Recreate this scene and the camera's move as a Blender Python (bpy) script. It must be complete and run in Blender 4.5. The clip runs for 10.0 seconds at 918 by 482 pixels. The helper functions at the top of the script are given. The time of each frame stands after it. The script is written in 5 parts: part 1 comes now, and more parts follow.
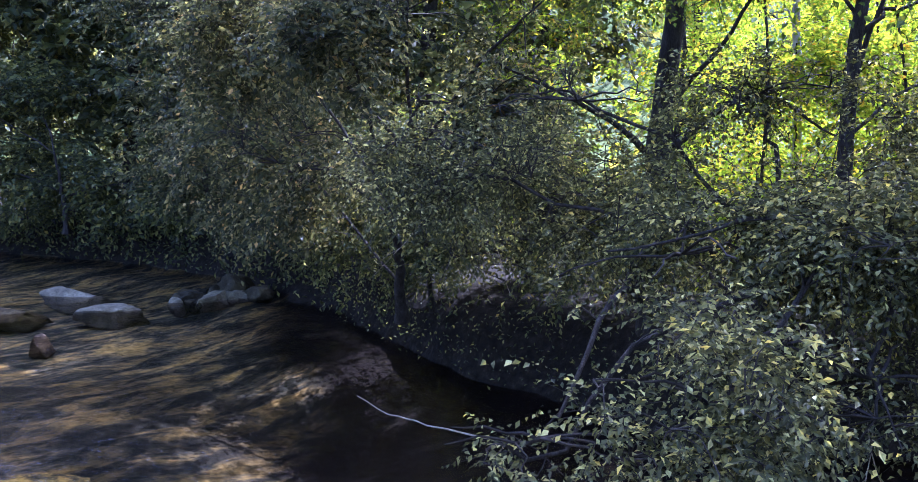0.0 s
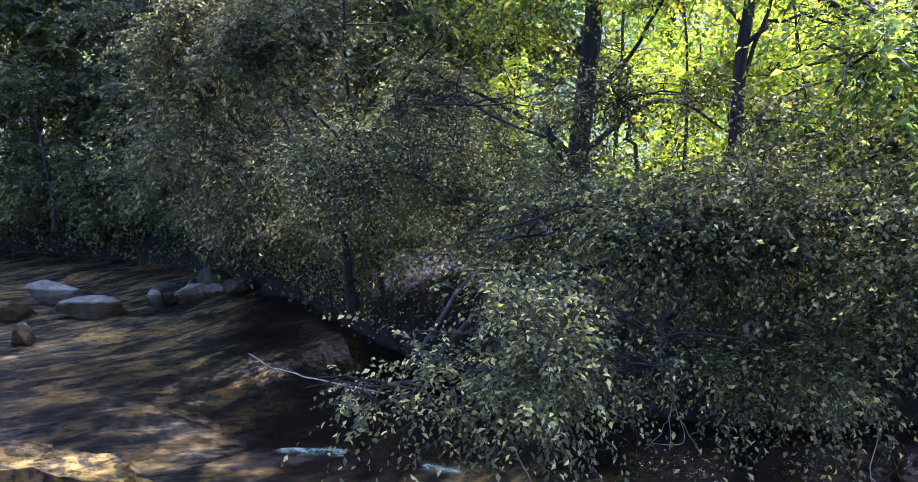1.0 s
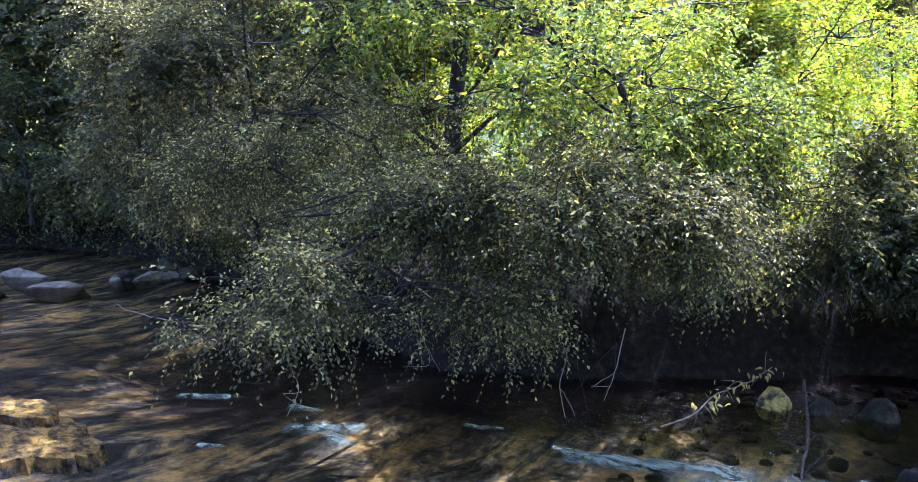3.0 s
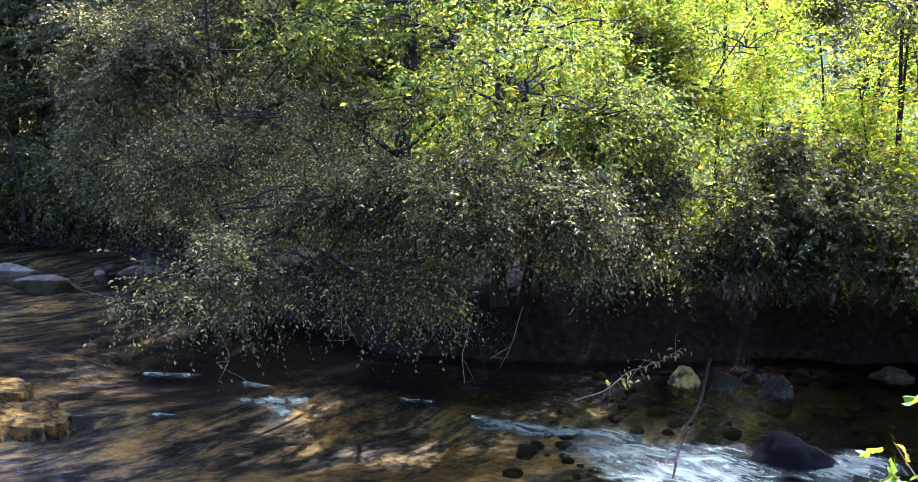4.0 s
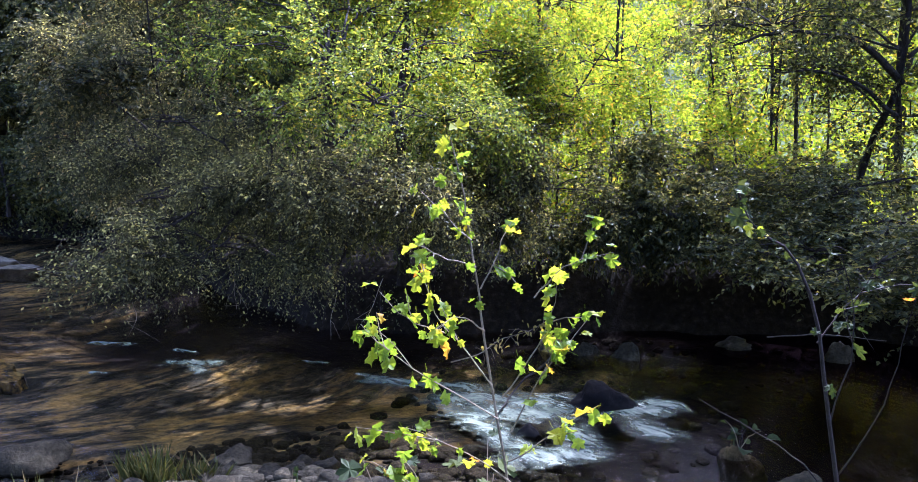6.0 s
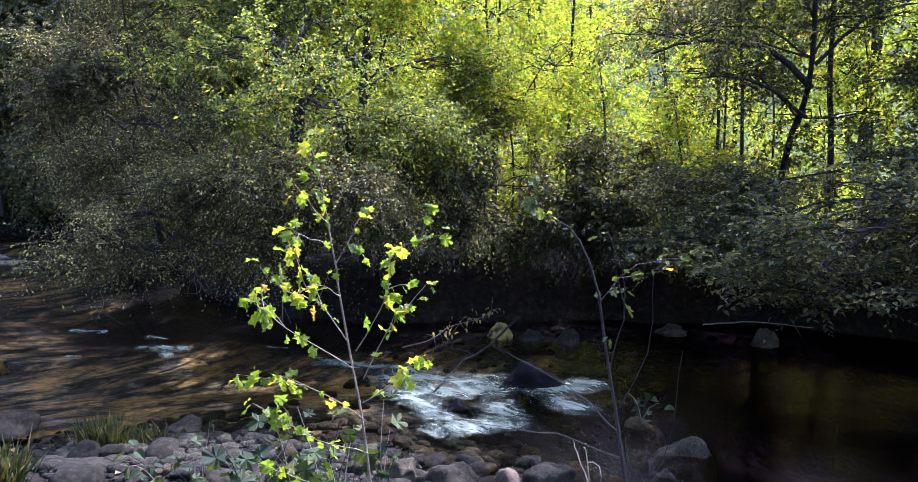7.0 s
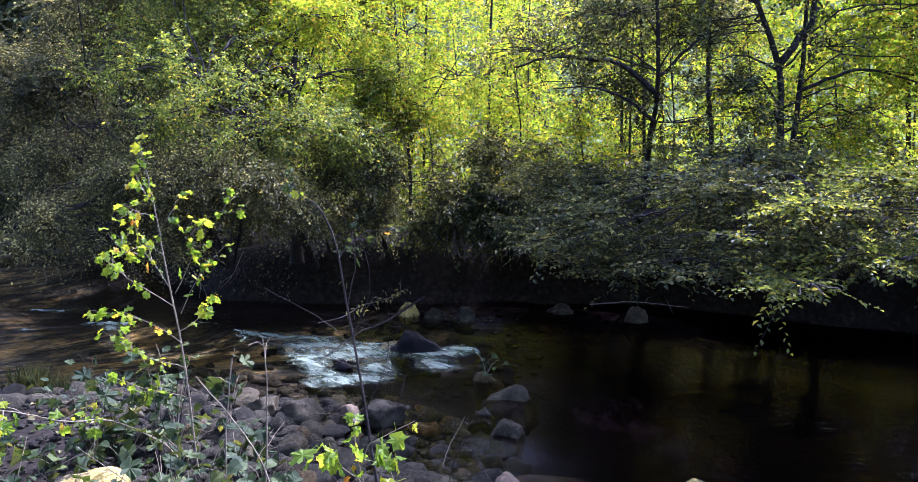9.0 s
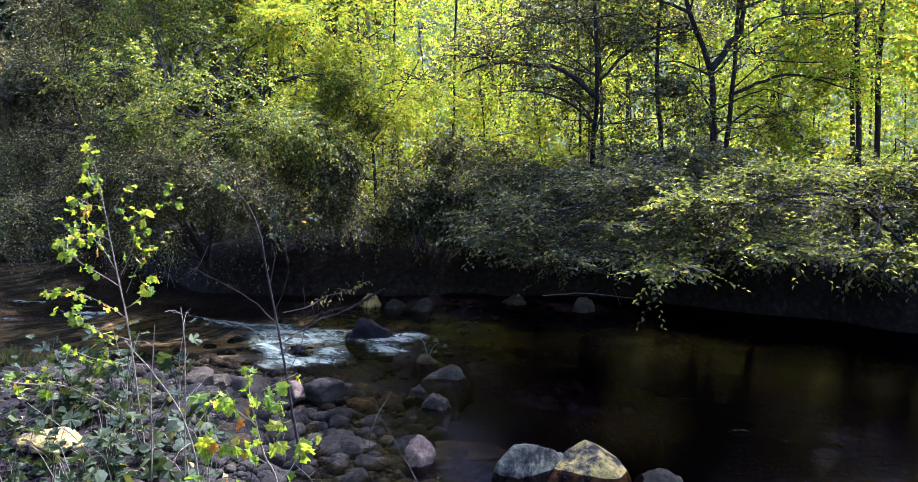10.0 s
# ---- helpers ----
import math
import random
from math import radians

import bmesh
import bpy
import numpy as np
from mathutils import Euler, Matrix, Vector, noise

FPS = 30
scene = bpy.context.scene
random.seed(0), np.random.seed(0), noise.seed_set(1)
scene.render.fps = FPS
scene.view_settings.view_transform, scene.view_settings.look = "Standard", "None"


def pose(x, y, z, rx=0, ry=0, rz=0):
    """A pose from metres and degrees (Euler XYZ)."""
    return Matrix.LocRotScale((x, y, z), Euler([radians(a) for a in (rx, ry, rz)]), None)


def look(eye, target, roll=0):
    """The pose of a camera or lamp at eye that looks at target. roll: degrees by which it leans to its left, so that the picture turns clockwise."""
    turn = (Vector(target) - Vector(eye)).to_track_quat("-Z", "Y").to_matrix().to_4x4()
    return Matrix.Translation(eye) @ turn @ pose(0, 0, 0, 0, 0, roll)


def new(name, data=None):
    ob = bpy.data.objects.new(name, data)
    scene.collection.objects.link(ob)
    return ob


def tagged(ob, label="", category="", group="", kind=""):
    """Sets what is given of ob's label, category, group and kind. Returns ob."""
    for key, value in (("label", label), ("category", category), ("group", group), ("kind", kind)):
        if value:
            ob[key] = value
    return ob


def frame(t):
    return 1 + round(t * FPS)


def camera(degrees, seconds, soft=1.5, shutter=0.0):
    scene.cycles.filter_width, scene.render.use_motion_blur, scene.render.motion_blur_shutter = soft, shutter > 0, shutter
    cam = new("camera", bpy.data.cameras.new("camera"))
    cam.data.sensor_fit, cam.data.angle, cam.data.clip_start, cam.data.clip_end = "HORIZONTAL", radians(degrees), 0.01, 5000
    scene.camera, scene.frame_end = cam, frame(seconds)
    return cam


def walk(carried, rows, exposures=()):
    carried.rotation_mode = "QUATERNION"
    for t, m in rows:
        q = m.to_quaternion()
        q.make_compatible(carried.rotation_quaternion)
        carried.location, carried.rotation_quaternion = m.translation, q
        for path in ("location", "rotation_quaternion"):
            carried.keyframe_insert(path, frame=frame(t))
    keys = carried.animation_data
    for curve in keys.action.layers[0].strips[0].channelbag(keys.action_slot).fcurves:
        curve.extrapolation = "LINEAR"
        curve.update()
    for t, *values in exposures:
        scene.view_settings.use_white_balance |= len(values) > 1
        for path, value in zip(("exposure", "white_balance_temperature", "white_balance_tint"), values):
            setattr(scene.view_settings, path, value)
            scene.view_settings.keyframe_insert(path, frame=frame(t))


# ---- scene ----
cam = camera(61.2, 10.0, soft=0.4)
METRES, EYE, TILT, LEAN, TURN = 12.0, 3.05, -6.0, 0.0, 0.0
ROWS = [
    (0.0, 0.0, 0.0, 0.0, 0.0, 0.0, -0.0),
    (0.5, 0.0339, -0.0351, -0.0043, 0.05, -0.02, 0.07),
    (1.0, 0.0696, -0.071, -0.0089, 0.11, -0.04, 0.09),
    (1.5, 0.1062, -0.1076, -0.0134, 0.16, -0.06, 0.11),
    (2.0, 0.142, -0.1448, -0.0177, 0.19, -0.07, 0.12),
    (2.5, 0.1774, -0.1823, -0.0219, 0.19, -0.09, 0.15),
    (4.0, 0.2831, -0.2964, -0.0353, 0.29, -0.09, 0.09),
    (4.5, 0.3171, -0.3322, -0.04, 0.33, -0.08, 0.08),
    (5.0, 0.3507, -0.3672, -0.0435, 0.38, -0.12, 0.08),
    (5.5, 0.3836, -0.4021, -0.0474, 0.42, -0.14, 0.1),
    (7.0, 0.482, -0.5066, -0.0586, 0.55, -0.23, 0.21),
    (7.5, 0.5165, -0.5418, -0.063, 0.61, -0.22, 0.23),
    (8.0, 0.5517, -0.5776, -0.0671, 0.65, -0.22, 0.21),
    (8.5, 0.5872, -0.6137, -0.0715, 0.68, -0.21, 0.22),
    (9.0, 0.622, -0.6495, -0.0761, 0.66, -0.19, 0.23),
    (9.5, 0.6553, -0.6851, -0.0808, 0.59, -0.16, 0.23),
    (10.0, 0.6884, -0.7201, -0.0852, 0.58, -0.18, 0.24),
]
EXPOSURES = [(0.0, 2.84, 4560, 36), (2.5, 2.9, 4600, 33), (5.0, 2.46, 4800, 34), (7.5, 2.27, 4820, 37), (10.0, 2.32, 4800, 37)]
walk(cam, [(t, pose(0, 0, EYE, TILT, LEAN, TURN) @ pose(METRES * x, METRES * y, METRES * z, 90 + pitch, roll, yaw)) for t, x, y, z, yaw, pitch, roll in ROWS], EXPOSURES)

# ---------------------------------------------------------------- light
SUN_AZ, SUN_EL = 37.0, 51.0          # degrees to the right of +Y, and above the horizon
world = bpy.data.worlds.new("world")
scene.world = world
world.use_nodes = True
wn = world.node_tree.nodes
sky = wn.new("ShaderNodeTexSky")
sky.sky_type, sky.sun_disc = "NISHITA", False
sky.sun_elevation, sky.sun_rotation = radians(SUN_EL), radians(SUN_AZ)
sky.dust_density, sky.ozone_density = 4.0, 0.3          # a hazy, pale sky
wn["Background"].inputs["Strength"].default_value = 0.19
world.node_tree.links.new(sky.outputs[0], wn["Background"].inputs["Color"])
to_sun = Vector((math.sin(radians(SUN_AZ)) * math.cos(radians(SUN_EL)), math.cos(radians(SUN_AZ)) * math.cos(radians(SUN_EL)), math.sin(radians(SUN_EL))))
sun_data = bpy.data.lights.new("sun", "SUN")
sun_data.energy, sun_data.angle, sun_data.color = 4.0, radians(0.53), (1.0, 0.95, 0.87)
sun = new("sun", sun_data)
sun.matrix_world = look(to_sun * 60, (0, 0, 0))


# ---------------------------------------------------------------- materials
def shader(name):
    m = bpy.data.materials.new(name)
    m.use_nodes = True
    nt = m.node_tree
    nt.nodes.clear()
    out = nt.nodes.new("ShaderNodeOutputMaterial")
    return m, nt, out


def node(nt, kind, **inputs):
    n = nt.nodes.new(kind)
    for k, v in inputs.items():
        n.inputs[k.replace("_", " ")].default_value = v
    return n


def ramp(nt, fac, stops):
    r = nt.nodes.new("ShaderNodeValToRGB")
    e = r.color_ramp.elements
    while len(e) < len(stops):
        e.new(0.5)
    for el, (p, c) in zip(e, stops):
        el.position, el.color = p, (*c, 1)
    nt.links.new(fac, r.inputs[0])
    return r.outputs[0]


def noise_tex(nt, scale, detail=4.0, rough=0.6, coord="Object"):
    tc = nt.nodes.new("ShaderNodeTexCoord")
    n = node(nt, "ShaderNodeTexNoise", Scale=scale, Detail=detail, Roughness=rough)
    nt.links.new(tc.outputs[coord], n.inputs["Vector"])
    return n.outputs["Fac"]


def drawn_out(nt, degrees, along, across):
    """Object coordinates turned by some degrees about z, then scaled along and across that line."""
    tc = nt.nodes.new("ShaderNodeTexCoord")
    turn = nt.nodes.new("ShaderNodeMapping")
    turn.inputs["Rotation"].default_value = (0, 0, radians(-degrees))
    size = nt.nodes.new("ShaderNodeMapping")
    size.inputs["Scale"].default_value = (along, across, 1)
    nt.links.new(tc.outputs["Object"], turn.inputs["Vector"])
    nt.links.new(turn.outputs[0], size.inputs["Vector"])
    return size.outputs[0]


def mixed(nt, fac, a, b, blend="MIX"):
    m = nt.nodes.new("ShaderNodeMix")
    m.data_type, m.blend_type = "RGBA", blend
    for s, v in ((m.inputs[0], fac), (m.inputs[6], a), (m.inputs[7], b)):
        if hasattr(v, "links"):
            nt.links.new(v, s)
        elif isinstance(v, (int, float)):
            s.default_value = v
        else:
            s.default_value = (*v, 1)
    return m.outputs[2]


def leaf_material(name, stops, through_gain=1.6, rough=0.44, share=0.42, per="island", glow=(1.25, 1.15, 0.42)):
    """Foliage: a glossy upper skin over a body that lets light through, each leaf of its own tint."""
    m, nt, out = shader(name)
    L = nt.links.new
    if per == "island":
        rnd = nt.nodes.new("ShaderNodeNewGeometry").outputs["Random Per Island"]
    else:
        rnd = nt.nodes.new("ShaderNodeObjectInfo").outputs["Random"]
    col = ramp(nt, rnd, stops)
    blotch = noise_tex(nt, 0.9, 3.0)
    col = mixed(nt, 0.55, col, ramp(nt, blotch, [(0.3, (0.5, 0.5, 0.46)), (0.7, (1.45, 1.4, 1.3))]), "MULTIPLY")
    spots = noise_tex(nt, 60.0, 3.0)
    col = mixed(nt, 0.5, col, ramp(nt, spots, [(0.35, (0.6, 0.55, 0.4)), (0.55, (1.1, 1.1, 1.0))]), "MULTIPLY")
    p = node(nt, "ShaderNodeBsdfPrincipled", Roughness=rough)
    p.inputs["Specular IOR Level"].default_value = 0.17
    L(col, p.inputs["Base Color"])
    tr = nt.nodes.new("ShaderNodeBsdfTranslucent")
    L(mixed(nt, 1.0, col, tuple(g * through_gain for g in glow), "MULTIPLY"), tr.inputs["Color"])
    mx = nt.nodes.new("ShaderNodeMixShader")
    mx.inputs[0].default_value = share
    L(p.outputs[0], mx.inputs[1])
    L(tr.outputs[0], mx.inputs[2])
    L(mx.outputs[0], out.inputs["Surface"])
    return m


def solid_material(name, stops, scale, rough=0.85, bump=0.5, fine=None, stretch=None, dist=0.02, tint=None):
    """A rough natural surface: broad patches, fine grain and relief. tint: stops by the object's own random number."""
    m, nt, out = shader(name)
    L = nt.links.new
    tc = nt.nodes.new("ShaderNodeTexCoord")
    mp = nt.nodes.new("ShaderNodeMapping")
    mp.inputs["Scale"].default_value = stretch or (1, 1, 1)
    L(tc.outputs["Object"], mp.inputs["Vector"])
    a = node(nt, "ShaderNodeTexNoise", Scale=scale, Detail=6.0, Roughness=0.65)
    b = node(nt, "ShaderNodeTexNoise", Scale=fine or scale * 9, Detail=5.0, Roughness=0.7)
    L(mp.outputs[0], a.inputs["Vector"])
    L(mp.outputs[0], b.inputs["Vector"])
    col = ramp(nt, a.outputs["Fac"], stops)
    col = mixed(nt, 0.8, col, ramp(nt, b.outputs["Fac"], [(0.3, (0.4, 0.4, 0.4)), (0.7, (1.45, 1.45, 1.45))]), "MULTIPLY")
    if tint:
        col = mixed(nt, 1.0, col, ramp(nt, nt.nodes.new("ShaderNodeObjectInfo").outputs["Random"], tint), "MULTIPLY")
    p = node(nt, "ShaderNodeBsdfPrincipled", Roughness=rough)
    p.inputs["Specular IOR Level"].default_value = 0.12
    L(col, p.inputs["Base Color"])
    bp = node(nt, "ShaderNodeBump", Strength=bump, Distance=dist)
    L(b.outputs["Fac"], bp.inputs["Height"])
    L(bp.outputs[0], p.inputs["Normal"])
    L(p.outputs[0], out.inputs["Surface"])
    return m


M_BARK = solid_material("bark_dark", [(0.3, (0.018, 0.014, 0.011)), (0.6, (0.05, 0.042, 0.034)), (0.8, (0.10, 0.09, 0.075))], 5.0, 0.9, 0.9, stretch=(3, 3, 0.6))
M_BARK_PALE = solid_material("bark_pale", [(0.3, (0.12, 0.10, 0.08)), (0.55, (0.26, 0.23, 0.19)), (0.8, (0.36, 0.34, 0.30))], 6.0, 0.85, 0.6, stretch=(3, 3, 0.6))
M_TWIG = solid_material("twig_bark", [(0.3, (0.018, 0.014, 0.011)), (0.7, (0.055, 0.045, 0.036))], 14.0, 0.85, 0.3)
M_STEM = solid_material("sapling_stem", [(0.3, (0.11, 0.085, 0.05)), (0.7, (0.27, 0.22, 0.14))], 20.0, 0.6, 0.2)
M_DRIFT = solid_material("driftwood", [(0.3, (0.15, 0.115, 0.075)), (0.7, (0.36, 0.30, 0.21))], 8.0, 0.8, 0.4, stretch=(1, 1, 5))
# bright last stops stand in for sunlit leaves and glints among shaded ones
M_LEAF_BUSH = leaf_material("leaf_bush", [(0.0, (0.033, 0.037, 0.019)), (0.5, (0.082, 0.087, 0.042)), (0.80, (0.15, 0.153, 0.068)), (0.93, (0.36, 0.36, 0.17)), (1.0, (0.52, 0.45, 0.13))], rough=0.5, glow=(1.2, 1.07, 0.55))
M_LEAF_ALDER = leaf_material("leaf_alder", [(0.0, (0.046, 0.068, 0.022)), (0.5, (0.092, 0.125, 0.029)), (0.75, (0.155, 0.19, 0.030)), (0.93, (0.25, 0.265, 0.032)), (1.0, (0.36, 0.28, 0.04))], 1.6, rough=0.5, share=0.46, glow=(1.2, 1.15, 0.45))
M_LEAF_BOUGH = leaf_material("leaf_bough", [(0.0, (0.036, 0.050, 0.018)), (0.5, (0.078, 0.096, 0.026)), (0.9, (0.16, 0.17, 0.036)), (1.0, (0.28, 0.25, 0.05))], 1.6, rough=0.55, share=0.5, glow=(1.2, 1.12, 0.35))
M_LEAF_BROWN = leaf_material("leaf_autumn", [(0.0, (0.030, 0.038, 0.022)), (0.55, (0.076, 0.083, 0.043)), (0.85, (0.14, 0.134, 0.066)), (0.96, (0.28, 0.26, 0.12)), (1.0, (0.36, 0.24, 0.10))], 1.4, rough=0.5, glow=(1.2, 1.07, 0.6))
# the dark and the sunny leaves carry shade and sunlight in their colour
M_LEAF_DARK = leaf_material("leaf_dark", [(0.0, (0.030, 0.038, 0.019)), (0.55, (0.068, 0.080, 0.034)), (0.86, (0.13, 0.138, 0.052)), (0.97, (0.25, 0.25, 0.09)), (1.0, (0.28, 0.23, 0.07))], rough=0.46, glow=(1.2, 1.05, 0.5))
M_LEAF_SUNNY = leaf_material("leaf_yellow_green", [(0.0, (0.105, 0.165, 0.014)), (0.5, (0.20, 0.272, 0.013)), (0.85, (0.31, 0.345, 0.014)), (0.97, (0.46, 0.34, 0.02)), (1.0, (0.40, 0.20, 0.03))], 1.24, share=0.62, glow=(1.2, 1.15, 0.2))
M_LEAF_SAPLING = leaf_material("leaf_sapling", [(0.0, (0.09, 0.155, 0.022)), (0.6, (0.17, 0.25, 0.024)), (0.90, (0.27, 0.31, 0.025)), (0.97, (0.36, 0.25, 0.025)), (1.0, (0.32, 0.12, 0.03))], 1.4, share=0.6, per="object", glow=(1.25, 1.15, 0.25))
M_LEAF_WEED = leaf_material("leaf_weed", [(0.0, (0.020, 0.034, 0.013)), (0.7, (0.043, 0.064, 0.021)), (0.95, (0.085, 0.105, 0.030)), (1.0, (0.20, 0.19, 0.05))], 1.1, rough=0.65, share=0.35, per="object")
M_GRASS = leaf_material("grass_blade", [(0.0, (0.05, 0.065, 0.022)), (0.7, (0.085, 0.095, 0.032)), (1.0, (0.18, 0.15, 0.07))], 1.2)
M_ROCK = solid_material("river_rock", [(0.28, (0.022, 0.018, 0.011)), (0.5, (0.050, 0.042, 0.025)), (0.75, (0.115, 0.098, 0.056))], 2.6, 0.85, 0.8, fine=26, dist=0.03, tint=[(0.0, (0.5, 0.5, 0.48)), (0.5, (0.85, 0.83, 0.75)), (0.85, (1.1, 1.05, 0.9)), (1.0, (1.4, 1.15, 0.65))])
M_COBBLE = solid_material("cobble", [(0.28, (0.0125, 0.0108, 0.0065)), (0.5, (0.030, 0.0270, 0.0165)), (0.75, (0.079, 0.070, 0.042))], 2.6, 0.8, 1.0, fine=22, dist=0.05, tint=[(0.0, (0.45, 0.45, 0.45)), (0.45, (0.85, 0.86, 0.82)), (0.85, (1.3, 1.25, 1.1)), (0.95, (1.9, 1.6, 1.1)), (1.0, (2.6, 1.8, 0.7))])
M_ROCK_WET = solid_material("wet_rock", [(0.3, (0.003, 0.0025, 0.0025)), (0.6, (0.008, 0.007, 0.006)), (0.8, (0.018, 0.016, 0.013))], 3.0, 0.9, 0.6, fine=28)
M_ROCK_OCHRE = solid_material("ochre_rock", [(0.39, (0.030, 0.028, 0.021)), (0.46, (0.15, 0.12, 0.05)), (0.53, (0.38, 0.28, 0.06)), (0.70, (0.44, 0.34, 0.11))], 5.5, 0.8, 0.9, fine=26, dist=0.03)
M_ROCK_LICHEN = solid_material("lichen_rock", [(0.38, (0.020, 0.019, 0.013)), (0.47, (0.085, 0.080, 0.050)), (0.55, (0.17, 0.16, 0.095)), (0.68, (0.36, 0.32, 0.15))], 6.5, 0.8, 1.0, fine=24, dist=0.04)
M_ROCK_PALE = solid_material("pale_rock", [(0.28, (0.06, 0.05, 0.032)), (0.5, (0.15, 0.128, 0.08)), (0.75, (0.28, 0.245, 0.15))], 2.6, 0.85, 0.6, fine=30)
M_ROCK_GOLD = solid_material("golden_slab", [(0.37, (0.020, 0.019, 0.013)), (0.46, (0.10, 0.080, 0.035)), (0.54, (0.30, 0.205, 0.045)), (0.68, (0.42, 0.33, 0.11))], 5.0, 0.85, 0.5, fine=42, dist=0.008, stretch=(0.7, 1.2, 1))
M_LEAF_DRY = leaf_material("leaf_dry", [(0.0, (0.30, 0.26, 0.10)), (1.0, (0.55, 0.48, 0.22))], per="object")
M_ROCK_TAN = solid_material("tan_rock", [(0.28, (0.05, 0.036, 0.022)), (0.5, (0.12, 0.085, 0.05)), (0.75, (0.22, 0.16, 0.09))], 3.2, 0.8, 0.6, fine=26)


def ground_material():
    m, nt, out = shader("earth_and_riverbed")
    L = nt.links.new
    geo = nt.nodes.new("ShaderNodeNewGeometry")
    sep = nt.nodes.new("ShaderNodeSeparateXYZ")
    L(geo.outputs["Position"], sep.inputs[0])
    n1, n2, n3 = noise_tex(nt, 0.8, 5.0), noise_tex(nt, 9.0, 6.0), noise_tex(nt, 45.0, 5.0)
    # sandy bed; its gold and dark streaks also stand in for dappled sun
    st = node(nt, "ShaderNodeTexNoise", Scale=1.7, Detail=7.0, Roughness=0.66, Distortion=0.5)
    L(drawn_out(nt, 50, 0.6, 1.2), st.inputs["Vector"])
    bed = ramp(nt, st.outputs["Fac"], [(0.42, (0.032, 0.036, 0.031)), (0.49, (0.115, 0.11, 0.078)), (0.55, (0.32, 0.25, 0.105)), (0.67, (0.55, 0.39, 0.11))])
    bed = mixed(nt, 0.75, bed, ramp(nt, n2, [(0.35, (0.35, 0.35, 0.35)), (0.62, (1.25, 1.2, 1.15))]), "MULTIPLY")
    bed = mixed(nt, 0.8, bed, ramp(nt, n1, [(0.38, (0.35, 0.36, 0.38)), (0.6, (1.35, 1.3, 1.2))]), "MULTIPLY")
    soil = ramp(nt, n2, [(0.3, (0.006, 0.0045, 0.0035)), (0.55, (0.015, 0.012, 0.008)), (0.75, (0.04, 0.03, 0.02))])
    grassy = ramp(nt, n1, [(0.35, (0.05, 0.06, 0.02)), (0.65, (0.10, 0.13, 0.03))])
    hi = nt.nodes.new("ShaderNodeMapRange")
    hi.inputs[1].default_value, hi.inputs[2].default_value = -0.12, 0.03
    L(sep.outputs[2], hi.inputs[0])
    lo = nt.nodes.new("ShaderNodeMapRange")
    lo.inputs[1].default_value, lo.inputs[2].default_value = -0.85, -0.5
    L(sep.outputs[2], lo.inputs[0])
    # the bed's colour is darkened in the slack water below the rapids and under the bushes, for shade
    bed_shade = nt.nodes.new("ShaderNodeAttribute")
    bed_shade.attribute_name = "bed_shade"
    bed = mixed(nt, bed_shade.outputs["Fac"], bed, mixed(nt, n2, (0.0050, 0.0040, 0.0048), (0.015, 0.012, 0.012)))
    # the deep bed's colour runs to near black, for the dark of shaded water
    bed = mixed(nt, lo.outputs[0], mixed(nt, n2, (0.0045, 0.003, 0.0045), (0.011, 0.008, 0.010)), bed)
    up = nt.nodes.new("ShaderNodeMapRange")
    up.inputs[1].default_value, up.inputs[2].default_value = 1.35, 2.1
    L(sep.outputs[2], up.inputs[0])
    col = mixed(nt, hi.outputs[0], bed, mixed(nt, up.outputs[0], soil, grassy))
    col = mixed(nt, 0.5, col, ramp(nt, n3, [(0.3, (0.5, 0.5, 0.5)), (0.7, (1.3, 1.3, 1.3))]), "MULTIPLY")
    p = node(nt, "ShaderNodeBsdfPrincipled", Roughness=0.95)
    p.inputs["Specular IOR Level"].default_value = 0.08
    L(col, p.inputs["Base Color"])
    bp = node(nt, "ShaderNodeBump", Strength=0.7, Distance=0.04)
    L(n2, bp.inputs["Height"])
    L(bp.outputs[0], p.inputs["Normal"])
    L(p.outputs[0], out.inputs["Surface"])
    return m


